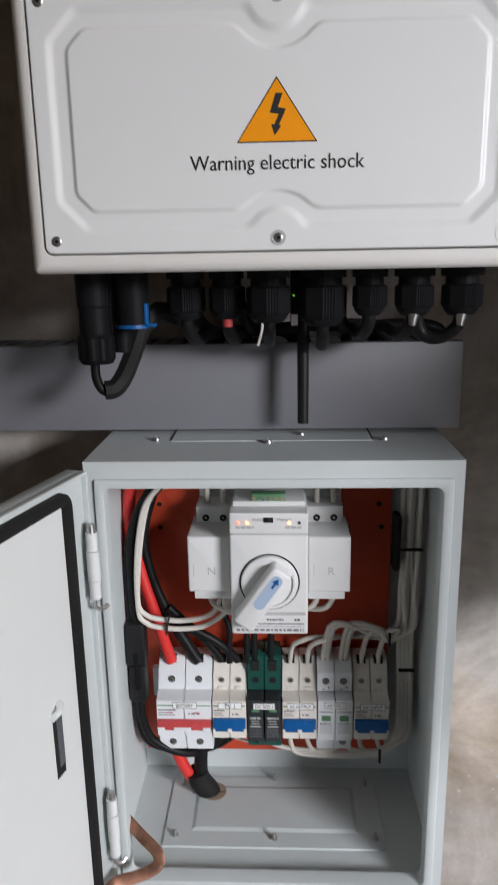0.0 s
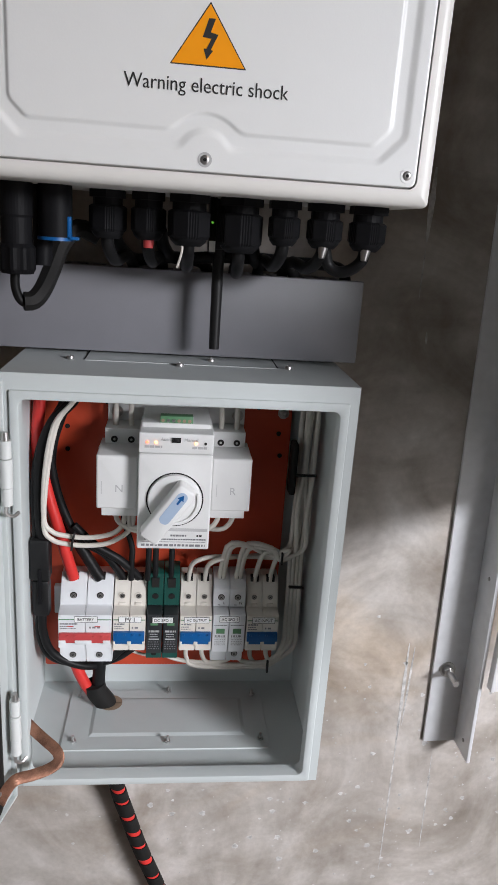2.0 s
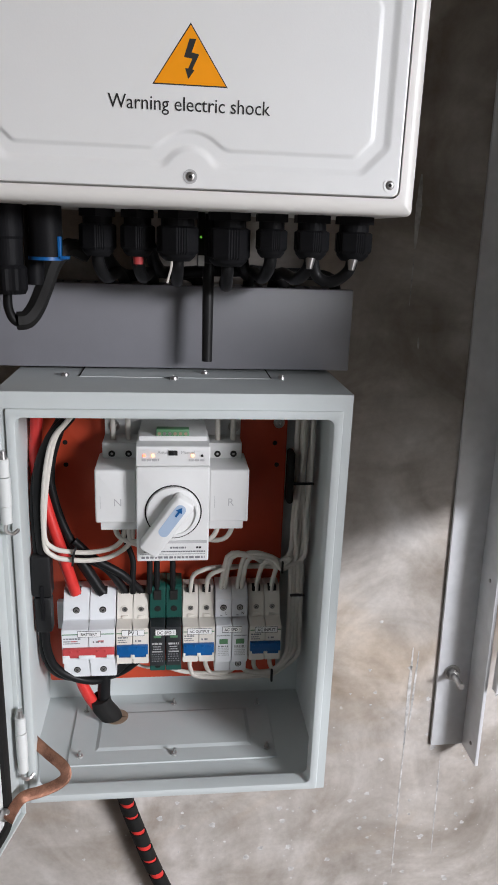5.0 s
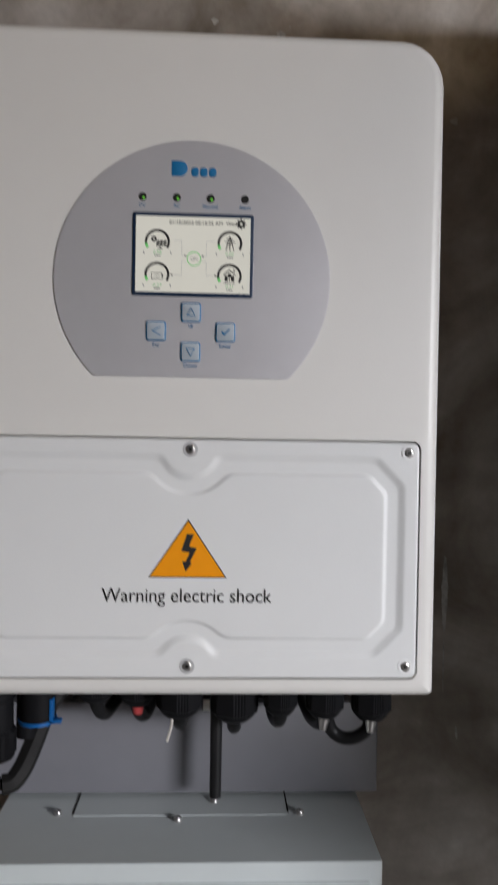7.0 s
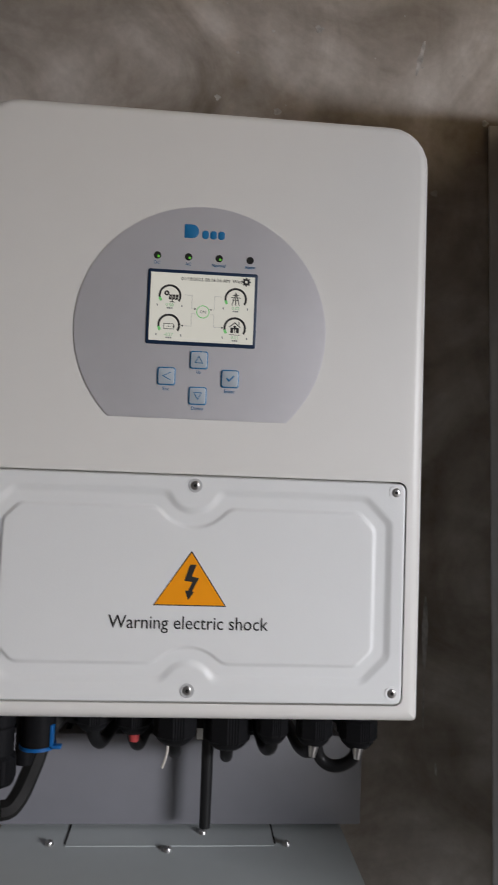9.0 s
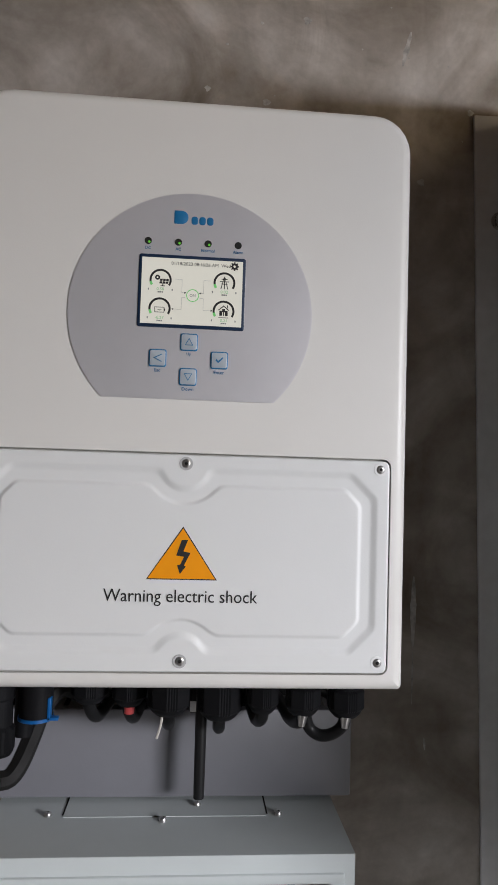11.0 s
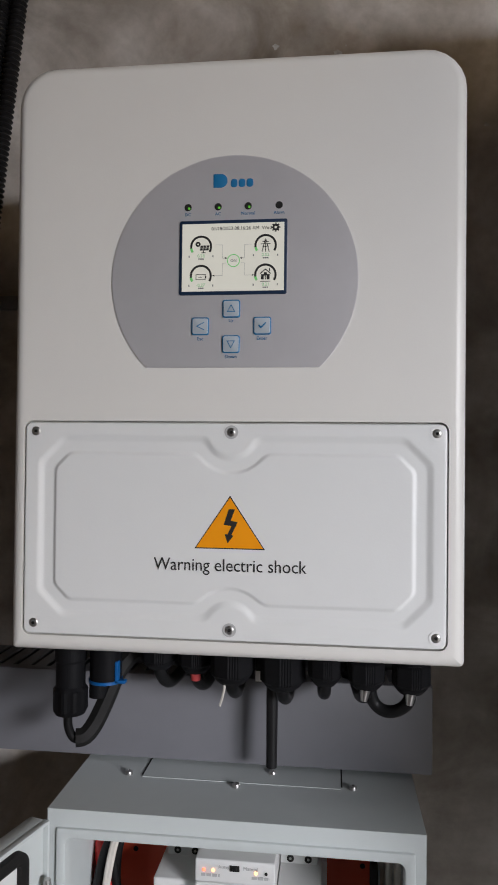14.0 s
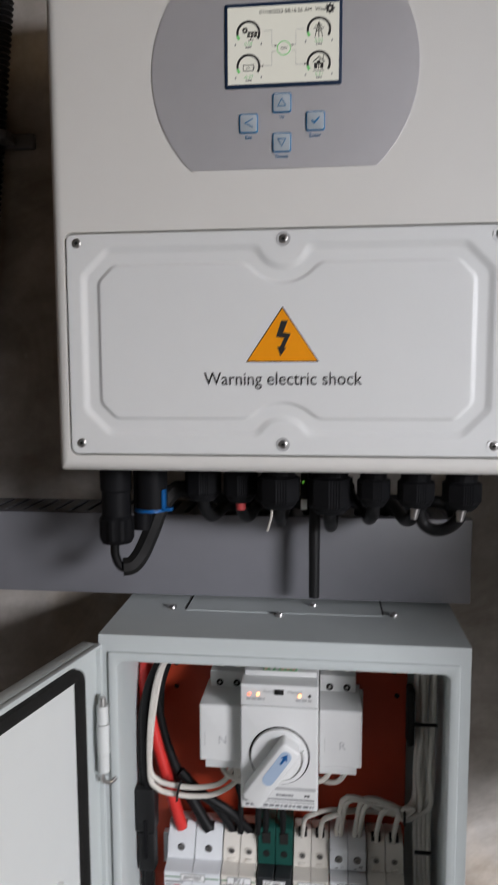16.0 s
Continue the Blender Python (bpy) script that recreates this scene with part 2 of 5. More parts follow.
def cyl(*a, **k):
    return add_cyl(bmesh.new(), *a, **k)


def rounded(x0, x1, z0, z1, radii, inset=0.0, seg=6):
    """Outline of a rounded rectangle; radii: lower left, lower right, upper right, upper left."""
    x0, x1, z0, z1 = x0 + inset, x1 - inset, z0 + inset, z1 - inset
    out = []
    for (cx, cz, a0), r in zip(((x0, z0, 180), (x1, z0, 270), (x1, z1, 0), (x0, z1, 90)), radii):
        r = max(r - inset, 0.0003)
        ox, oz = cx + (r if cx == x0 else -r), cz + (r if cz == z0 else -r)
        for k in range(seg + 1):
            a = radians(a0 + 90 * k / seg)
            out.append((ox + r * math.cos(a), oz + r * math.sin(a)))
    return out


def add_rings(bm, rings, cap0=True, cap1=True):
    """Skin between closed rings of equal length."""
    vs = [[bm.verts.new(p) for p in ring] for ring in rings]
    n = len(vs[0])
    for a, b in zip(vs, vs[1:]):
        for i in range(n):
            bm.faces.new((a[i], a[(i + 1) % n], b[(i + 1) % n], b[i]))
    if cap0:
        bm.faces.new(vs[0])
    if cap1:
        bm.faces.new(vs[-1])
    return bm


def slab(x0, x1, z0, z1, front, back, radii, bevel, steps=4, bm=None):
    """A rounded plate facing the room (towards -y), with a rounded front edge."""
    bm = bm or bmesh.new()
    rings = [[(x, back, z) for x, z in rounded(x0, x1, z0, z1, radii)]]
    for k in range(steps + 1):
        a = math.pi / 2 * k / steps
        ins, y = bevel * (1 - math.cos(a)), front + bevel * (1 - math.sin(a))
        rings.append([(x, y, z) for x, z in rounded(x0, x1, z0, z1, radii, ins)])
    return add_rings(bm, rings)


def spline(points, n=8):
    pts = [Vector(p) for p in points]
    pts = [2 * pts[0] - pts[1]] + pts + [2 * pts[-1] - pts[-2]]
    out = []
    for a, b, c, d in zip(pts, pts[1:], pts[2:], pts[3:]):
        for k in range(n):
            t = k / n
            out.append(0.5 * ((2 * b) + (c - a) * t + (2 * a - 5 * b + 4 * c - d) * t * t + (3 * b - a - 3 * c + d) * t ** 3))
    return out + [pts[-2]]


def tube(points, radius, seg=12, n=8, flat=None, bm=None, ribs=None):
    """A cable through the points. flat: (width, thickness) of a strap. ribs: (pitch, depth) of a corrugated hose."""
    path = spline(points, n)
    bm = bm or bmesh.new()
    up, rings, run = None, [], 0.0
    for i, p in enumerate(path):
        d = (path[min(i + 1, len(path) - 1)] - path[max(i - 1, 0)]).normalized()
        if up is None:
            up = d.orthogonal().normalized()
        up = (up - d * up.dot(d)).normalized()
        side = d.cross(up)
        if i:
            run += (p - path[i - 1]).length
        r = radius - (ribs[1] * (0.5 + 0.5 * math.cos(2 * math.pi * run / ribs[0])) if ribs else 0)
        a, b = (flat[0] / 2, flat[1] / 2) if flat else (r, r)
        rings.append([p + up * (a * math.cos(2 * math.pi * k / seg)) + side * (b * math.sin(2 * math.pi * k / seg)) for k in range(seg)])
    return add_rings(bm, rings)


def lettering(name, body, mat, parent, x, y, z, width=None, height=None, m=None, stretch=1.0, label=""):
    """Raised letters facing the room, centred at x, z."""
    cu = bpy.data.curves.new(name, "FONT")
    cu.body, cu.align_x, cu.align_y, cu.size, cu.extrude, cu.resolution_u = body, "CENTER", "CENTER", 1.0, 0.004, 3
    tmp = new(name, cu)
    bpy.context.view_layer.update()
    me = bpy.data.meshes.new_from_object(tmp.evaluated_get(bpy.context.evaluated_depsgraph_get()))
    bpy.data.objects.remove(tmp)
    xs, ys = [v.co.x for v in me.vertices], [v.co.y for v in me.vertices]
    w, h = max(xs) - min(xs), max(ys) - min(ys)
    s = width / w if width else height / h
    c = Vector(((max(xs) + min(xs)) / 2, (max(ys) + min(ys)) / 2, 0))
    fit = Matrix.Translation((x, y, z)) @ (m or Matrix()) @ Euler((radians(90), 0, 0)).to_matrix().to_4x4() @ Matrix.Diagonal((s, s * stretch, 0.03, 1)) @ Matrix.Translation(-c)
    me.transform(fit)
    bm = bmesh.new()
    bm.from_mesh(me)
    bpy.data.meshes.remove(me)
    return part(name, bm, mat, parent, label, smooth=False)


def bars(name, mat, parent, x0, x1, y, z, h, seed, gap=0.35):
    """Plain bars in place of a line of print."""
    rnd = random.Random(seed)
    bm, x = bmesh.new(), x0
    while x < x1:
        w = min(h * rnd.uniform(0.6, 2.2), x1 - x)
        add_box(bm, x, x + w, y - 0.0002, y + 0.0002, z - h / 2, z + h / 2)
        x += w + h * gap
    return part(name, bm, mat, parent, smooth=False)


def poly(points, y, thick, bm=None):
    """A flat shape in the x-z plane with a little thickness, facing the room."""
    bm = bm or bmesh.new()
    return add_rings(bm, [[(x, y + thick, z) for x, z in points], [(x, y, z) for x, z in points]])


def arc(cx, cz, r0, r1, a0, a1, y, thick=0.0002, seg=28, bm=None):
    pts = [(cx + r1 * math.cos(radians(a0 + (a1 - a0) * k / seg)), cz + r1 * math.sin(radians(a0 + (a1 - a0) * k / seg))) for k in range(seg + 1)]
    pts += [(cx + r0 * math.cos(radians(a1 + (a0 - a1) * k / seg)), cz + r0 * math.sin(radians(a1 + (a0 - a1) * k / seg))) for k in range(seg + 1)]
    return poly(pts, y, thick, bm)


def pan_screw(parent, p, d, r=0.004, h=0.0025, mat=None, name="screw"):
    """A round screw head at p, standing out along d, with a hollow drive."""
    p, d = Vector(p), Vector(d).normalized()
    bm = bmesh.new()
    q = d.to_track_quat("Z", "Y").to_matrix()
    prof = ((r, -0.0005), (r, h * 0.4), (r * 0.85, h * 0.8), (r * 0.5, h), (r * 0.38, h), (r * 0.33, h * 0.35))
    rings = [[p + q @ Vector((rad * math.cos(2 * math.pi * k / 14), rad * math.sin(2 * math.pi * k / 14), z)) for k in range(14)] for rad, z in prof]
    add_rings(bm, rings)
    return part(name, bm, mat or STEEL, parent, "zinc-plated screw" if mat is None else "")


def structure(name, bm, mat, label):
    return tagged(part(name, bm, mat, None, label, smooth=False), kind="structure")


# ---- the room ----
WALL = 0.003
wall = structure("wall_north", box(-1.6, WX + 0.15, WALL, WALL + 0.2, 0, 2.9), PLASTER, "rough grey-brown cement plaster wall with lime splashes")
# EX0 to EX1 is an added, unseen opening for the front fill.
SY0, EX0, EX1, EZ1 = -2.6, -1.35, -0.7, 2.05
structure("floor", box(-1.6, WX + 0.15, SY0 - 0.12, WALL + 0.2, -0.1, 0), FLOOR, "bare grey cement floor")
structure("ceiling", box(-1.6, WX + 0.15, SY0 - 0.12, WALL + 0.2, 2.9, 3.0), ROOM, "plain dark brown ceiling, out of view")
structure("wall_west", box(-1.75, -1.6, SY0 - 0.12, WALL + 0.2, 0, 2.9), ROOM, "plain dark brown side wall, out of view")
bm = bmesh.new()
for x0, x1, z0, z1 in ((-1.6, EX0, 0, 2.9), (EX1, WX + 0.15, 0, 2.9), (EX0, EX1, EZ1, 2.9)):
    add_box(bm, x0, x1, SY0 - 0.12, SY0, z0, z1)
structure("wall_south", bm, ROOM, "plain dark brown wall, out of view, with an added entrance")
structure("ground", box(-40, 40, -60, SY0 - 0.12, -0.2, -0.1), FLOOR, "bare ground, out of view, outside the added entrance")
bm = bmesh.new()
DY0, DY1, DZ1 = -2.5, -1.25, 2.03
WY0, WY1, WZ0, WZ1 = -1.2, -0.7, 2.28, 2.68
for y0, y1, z0, z1 in ((SY0, DY0, 0, 2.9), (DY0, DY1, DZ1, 2.9), (DY1, WY0, 0, 2.9), (WY0, WY1, 0, WZ0), (WY0, WY1, WZ1, 2.9), (WY1, WALL, 0, 2.9)):
    add_box(bm, WX, WX + 0.15, y0, y1, z0, z1)
structure("wall_east", bm, ROOM, "plain dark brown wall, out of view, with an assumed doorway and small window")


def streak(x0, z0, x1, z1, w):
    n = 10
    pts0, pts1, rnd = [], [], random.Random(int(z0 * 1000))
    for k in range(n + 1):
        t = k / n
        x, z = x0 + (x1 - x0) * t, z0 + (z1 - z0) * t
        ww = w * (0.25 + math.sin(math.pi * t) * rnd.uniform(0.5, 1.0)) / 2
        pts0.append((x - ww, z))
        pts1.append((x + ww, z))
    part("streak", poly(pts0 + pts1[::-1], WALL - 0.00035, 0.0003), LIME, wall, smooth=False)


for s in ((0.297, 0.915, 0.299, 0.76, 0.004), (0.305, 0.91, 0.303, 0.79, 0.003), (0.299, 0.80, 0.302, 0.543, 0.0022), (0.352, 0.745, 0.357, 0.58, 0.002),
          (0.248, 1.48, 0.248, 1.405, 0.006), (0.248, 1.40, 0.248, 1.345, 0.0015), (0.262, 1.31, 0.263, 1.297, 0.0025), (0.234, 2.085, 0.225, 2.045, 0.006)):
    streak(*s)

rnd, bm = random.Random(4), bmesh.new()
for k in range(400):
    x, z = rnd.triangular(-0.25, 0.62, 0.33), rnd.triangular(0.4, 0.97, 0.68)
    if rnd.random() < 0.16:
        x, z = rnd.uniform(0.0, 0.45), rnd.uniform(1.9, 2.25)
    r = 0.0006 + 0.0038 * rnd.random() ** 4
    n, ph = 14, rnd.random() * 6
    poly([(x + r * (1 + 0.3 * math.sin(3 * a + ph) + 0.15 * math.sin(5 * a)) * math.cos(a), z + r * rnd.uniform(0.7, 1.2) * math.sin(a)) for a in (2 * math.pi * i / n for i in range(n))], WALL - 0.00035, 0.0003, bm)
tagged(part("lime_splash", bm, LIME, None, smooth=False), "small dried lime splashes on the plaster wall", "splash", kind="stuff")

# ---- inverter ----
inverter = thing("inverter", (0, -0.12, 1.431), "white wall-mounted hybrid solar inverter with a silver display panel", "inverter")
FL, FX, F0 = -0.1608, 0.1620, -0.240
bm, rad = bmesh.new(), (0.004, 0.004, 0.029, 0.029)
rings = [[(x, -0.075, z) for x, z in rounded(FL, FX, 1.4295, 1.8558, rad)]]
for k in range(6):
    a = math.pi / 2 * k / 5
    rings.append([(x, -0.2412 + 0.008 * (1 - math.sin(a)), z) for x, z in rounded(FL, FX, 1.4295, 1.8558, rad, 0.008 * (1 - math.cos(a)))])
for y in (-0.2412, -0.2350):
    rings.append([(x, y, z) for x, z in rounded(-0.1511, 0.1501, 1.4411, 1.5961, (0.006,) * 4)])
add_rings(bm, rings)
part("body", bm, WHITE, inverter, "warm white powder-coated case")
bm = bmesh.new()
for k in range(19):
    x = -0.135 + k * 0.015
    add_box(bm, x - 0.0015, x + 0.0015, -0.075, -0.012, 1.45, 1.83)
add_box(bm, -0.14, 0.14, -0.079, -0.07, 1.44, 1.84)
part("heat_sink", bm, GALV, inverter, "ribbed aluminium heat sink")
part("mounting_bracket", box(-0.13, 0.13, -0.014, WALL - 0.0005, 1.70, 1.76), GALV, inverter)


def smooth_step(v):
    v = max(0.0, min(1.0, v))
    return v * v * (3 - 2 * v)


def soft_min(a, b, k):
    h = max(k - abs(a - b), 0.0) / k
    return min(a, b) - h * h * k * 0.25


X0, X1, Z0, Z1 = -0.1502, 0.1492, 1.4420, 1.5950


def cover_depth(x, z):
    """Depth of the stamped channel in the cover, and of its rounded rim."""
    hx, z0, z1, ch, ax = 0.1395, 1.4555, 1.5852, 0.018, abs(x)
    d = soft_min(soft_min(hx - ax, z - z0, 0.002), z1 - z, 0.002)
    d = soft_min(d, min(hx - ax + z - z0 - ch, hx - ax + z1 - z - ch) * 0.707, 0.0025)
    for cz in (1.5885, 1.450):
        d = soft_min(d, math.hypot(x - 0.0008, z - cz) - 0.0165, 0.005)
    depth = 0.0017 * (smooth_step((d + 0.0015) / 0.0062) - 0.93 * smooth_step((d - 0.0105) / 0.0032))
    r = 0.005
    qx, qz = max(X0 + r - x, x - X1 + r, 0.0), max(Z0 + r - z, z - Z1 + r, 0.0)
    rim = r - math.hypot(qx, qz) if qx or qz else r
    if rim < 0:
        return 0.0062
    if rim < 0.0016:
        depth += 0.0016 - math.sqrt(max(0.0, 0.0016 ** 2 - (0.0016 - rim) ** 2))
    return depth


bm = bmesh.new()
NX, NZ = 400, 204
grid = [[bm.verts.new((X0 + (X1 - X0) * i / NX, F0 - 0.0018 + cover_depth(X0 + (X1 - X0) * i / NX, Z0 + (Z1 - Z0) * j / NZ), Z0 + (Z1 - Z0) * j / NZ)) for i in range(NX + 1)] for j in range(NZ + 1)]
for j in range(NZ):
    for i in range(NX):
        bm.faces.new((grid[j][i], grid[j][i + 1], grid[j + 1][i + 1], grid[j + 1][i]))
edge = [e for e in bm.edges if e.is_boundary]
out = bmesh.ops.extrude_edge_only(bm, edges=edge)["geom"]
bmesh.ops.translate(bm, vec=(0, 0.0045, 0), verts=[g for g in out if isinstance(g, bmesh.types.BMVert)])
cover = part("front_cover", bm, COVER, inverter, "white terminal cover stamped with a chamfered channel")
for x in (-0.142, 0.001, 0.142):
    for z in (1.45, 1.5885):
        if x > -0.1:
            part("screw_seat", arc(x, z, 0.0030, 0.0048, 0, 360, F0 - 0.0022, 0.0006), PAPER if x > 0.1 else PINK, cover)
        pan_screw(cover, (x, F0 - 0.0016, z), (0, -1, 0), 0.0033, 0.0012)
        part("hex_socket", arc(x, z, 0, 0.0012, 0, 360, F0 - 0.0030, 0.0004, 6), HOLE, cover)
YC = F0 - 0.0018
tri = part("warning_sign", poly([(-0.0245, 1.5065), (0.0255, 1.5065), (0.0005, 1.544)], YC, 0.0005), INK, inverter, "triangular orange electric hazard sticker")
part("sign_face", poly([(-0.0232, 1.5073), (0.0242, 1.5073), (0.0005, 1.5426)], YC - 0.0002, 0.0004), YELLOW, tri, "orange-yellow sign face")
bolt_pts = [(-0.0002, 1.5345), (0.0042, 1.5345), (0.0012, 1.5265), (0.0062, 1.5255), (0.0018, 1.5165), (0.0032, 1.5160), (-0.0008, 1.5105), (-0.0030, 1.5170), (-0.0010, 1.5168), (0.0018, 1.5228), (-0.0038, 1.5235)]
part("lightning_bolt", poly(bolt_pts, YC - 0.0004, 0.0004), INK, tri, "black lightning arrow")
lettering("warning_text", "Warning electric shock", INK, inverter, 0.0005, YC - 0.0001, 1.4938, width=0.1082, stretch=1.1)

# display panel
FS = -0.2414
panel_pts = [(0.0008 + 0.0876 * math.cos(radians(a)), 1.6966 + 0.0876 * math.sin(radians(a))) for a in np.linspace(-45.5, 225.5, 80)]
panel = part("display_panel", poly(panel_pts, FS - 0.0006, 0.0006), SILVER, inverter, "round silver foil panel cut straight at the foot")
bezel = part("screen_bezel", slab(-0.0376, 0.0390, 1.6853, 1.7382, FS - 0.0014, FS - 0.0004, (0.0015,) * 4, 0.0005, 2), NAVY, inverter, "dark blue screen frame")
SX0, SX1, SZ0, SZ1, SY = -0.0362, 0.0362, 1.6888, 1.7367, FS - 0.0016
screen = part("screen", box(SX0, SX1, SY, SY + 0.0004, SZ0, SZ1), SCREEN, inverter, "lit cream energy-flow display")
screen.location = (0.0007, 0, -0.001)
ys = SY - 0.0002
GA = [(-0.0226, 1.7205, "0.58"), (0.0232, 1.7205, "0.02"), (-0.0226, 1.6998, "-0.27"), (0.0232, 1.6998, "0.21")]
for cx, cz, value in GA:
    g = part("gauge", arc(cx, cz, 0.0064, 0.0079, -32, 212, ys), INK, screen)
    part("gauge_level", arc(cx, cz, 0.0062, 0.008, 190, 212, ys - 0.0001), SGREEN, g)
    lettering("reading", value, RGREEN, g, cx, ys, cz - 0.0066, height=0.0022)
    bars("unit", GINK, g, cx - 0.0018, cx + 0.002, ys, cz - 0.0088, 0.0009, 3)
    for sx in (-1, 1):
        part("tick", box(cx + sx * 0.0085 - 0.0004, cx + sx * 0.0085 + 0.0004, ys, ys + 0.0002, cz - 0.0076, cz - 0.0062), GINK, g)
# solar icon
bm = bmesh.new()
for i in range(3):
    for j in range(2):
        x, z = -0.0235 + i * 0.0022 + j * 0.0003, 1.7178 + j * 0.0019
        poly([(x, z), (x + 0.0019, z), (x + 0.0022, z + 0.0016), (x + 0.0003, z + 0.0016)], ys, 0.0002, bm)
arc(-0.0248, 1.7222, 0.0006, 0.0018, 0, 360, ys, bm=bm)
add_box(bm, -0.0212, -0.0206, ys, ys + 0.0002, 1.7163, 1.7178)
add_box(bm, -0.0225, -0.0193, ys, ys + 0.0002, 1.7159, 1.7164)
part("solar_icon", bm, INK, screen)
bm = bmesh.new()
add_box(bm, 0.0229, 0.0235, ys, ys + 0.0002, 1.716, 1.7252)
for z, w in ((1.7232, 0.0022), (1.7215, 0.0034), (1.7198, 0.0022)):
    add_box(bm, 0.0232 - w, 0.0232 + w, ys, ys + 0.0002, z - 0.00025, z + 0.00025)
for s in (-1, 1):
    poly([(0.0232 + s * 0.0022, 1.716), (0.0232 + s * 0.0028, 1.716), (0.0232 + s * 0.0006, 1.7245), (0.0232 + s * 0.0002, 1.7245)], ys, 0.0002, bm)
part("pylon_icon", bm, INK, screen)
bm = bmesh.new()
for a, b, c, d in ((-0.0262, -0.0192, 1.7005, 1.7009), (-0.0262, -0.0192, 1.6969, 1.6973), (-0.0262, -0.0258, 1.6969, 1.7009), (-0.0196, -0.0192, 1.6969, 1.7009), (-0.0192, -0.0187, 1.698, 1.6998)):
    add_box(bm, a, b, ys, ys + 0.0002, c, d)
poly([(-0.0245, 1.6985), (-0.0225, 1.6993), (-0.0228, 1.6988), (-0.0207, 1.6993), (-0.0228, 1.6983), (-0.0225, 1.6988)], ys, 0.0002, bm)
part("battery_icon", bm, INK, screen)
bm = bmesh.new()
poly([(0.0192, 1.7008), (0.0232, 1.7042), (0.0272, 1.7008), (0.0268, 1.7004), (0.0232, 1.7033), (0.0196, 1.7004)], ys, 0.0002, bm)
add_box(bm, 0.0202, 0.0222, ys, ys + 0.0002, 1.6965, 1.7002)
add_box(bm, 0.0242, 0.0262, ys, ys + 0.0002, 1.6965, 1.7002)
add_box(bm, 0.0222, 0.0242, ys, ys + 0.0002, 1.6992, 1.7016)
add_box(bm, 0.0229, 0.0235, ys, ys + 0.0002, 1.6965, 1.6992)
add_box(bm, 0.0258, 0.0264, ys, ys + 0.0002, 1.7022, 1.7046)
add_box(bm, 0.0196, 0.0268, ys, ys + 0.0002, 1.6950, 1.6954)
part("house_icon", bm, INK, screen)
part("status_ring", arc(0.0006, 1.7102, 0.0040, 0.0046, 0, 360, ys), SGREEN, screen)
lettering("status_text", "ON", GINK, screen, 0.0006, ys, 1.7102, width=0.0042)
lettering("date_line", "01/18/2023 08:16:26 AM  Wed", INK, screen, 0.0060, ys, 1.7330, width=0.0425)
part("settings_icon", arc(0.0302, 1.7330, 0.0009, 0.0024, 0, 360, ys), INK, screen)
for k in range(8):
    m = pose(0.0302, ys, 1.7330, 0, 45 * k, 0)
    part("gear_tooth", box(-0.0005, 0.0005, 0, 0.0002, 0.0022, 0.0032, m=m), INK, screen)
bm = bmesh.new()
for sx in (-1, 1):
    for zt, zb in ((1.7215, 1.7120), (1.7085, 1.6998)):
        x0, x1 = 0.0006 + sx * 0.0078, 0.0006 + sx * 0.0130
        add_box(bm, x0 - 0.00012, x0 + 0.00012, ys, ys + 0.0002, zb, zt)
        zo, zi = (zt, zb) if zt > 1.715 else (zb, zt)
        add_box(bm, min(x0, x1), max(x0, x1), ys, ys + 0.0002, zo - 0.00012, zo + 0.00012)
        add_box(bm, min(x0, x0 - sx * 0.0026), max(x0, x0 - sx * 0.0026), ys, ys + 0.0002, zi - 0.00012, zi + 0.00012)
part("flow_lines", bm, PINK, screen)
for x, z, s in ((-0.0054, 1.712, 1), (0.0066, 1.712, -1), (-0.0128, 1.6998, -1), (0.0138, 1.6998, 1)):
    part("flow_arrow", poly([(x, z - 0.0007), (x + s * 0.0016, z), (x, z + 0.0007)], ys, 0.0002), INK, screen)
# maker's mark as plain shapes
bm = bmesh.new()
slab(-0.0138, -0.0036, 1.7614, 1.7712, FS - 0.0008, FS, (0.0005, 0.0048, 0.0048, 0.0005), 0.0002, 2, bm)
for cx in (0.0010, 0.0066, 0.0122):
    slab(cx - 0.0024, cx + 0.0024, 1.7614, 1.7674, FS - 0.0008, FS, (0.002,) * 4, 0.0002, 2, bm)
part("maker_mark", bm, BINK, inverter, "blue maker's mark")
for x, name, lit in ((-0.0318, "DC", 1), (-0.0102, "AC", 1), (0.0112, "Normal", 1), (0.0330, "Alarm", 0)):
    led = part("indicator", cyl((x, FS - 0.0008, 1.7479), (x, FS, 1.7479), 0.0026, seg=18), HOLE, inverter, "round dark indicator window")
    if lit:
        part("led", cyl((x + 0.0008, FS - 0.0011, 1.7471), (x + 0.0008, FS - 0.0005, 1.7471), 0.0009, seg=10), LED_GREEN, led)
    lettering("indicator_name", name, BINK, inverter, x, FS - 0.0008, 1.7428, height=0.0021 if name != "Normal" else 0.0022)
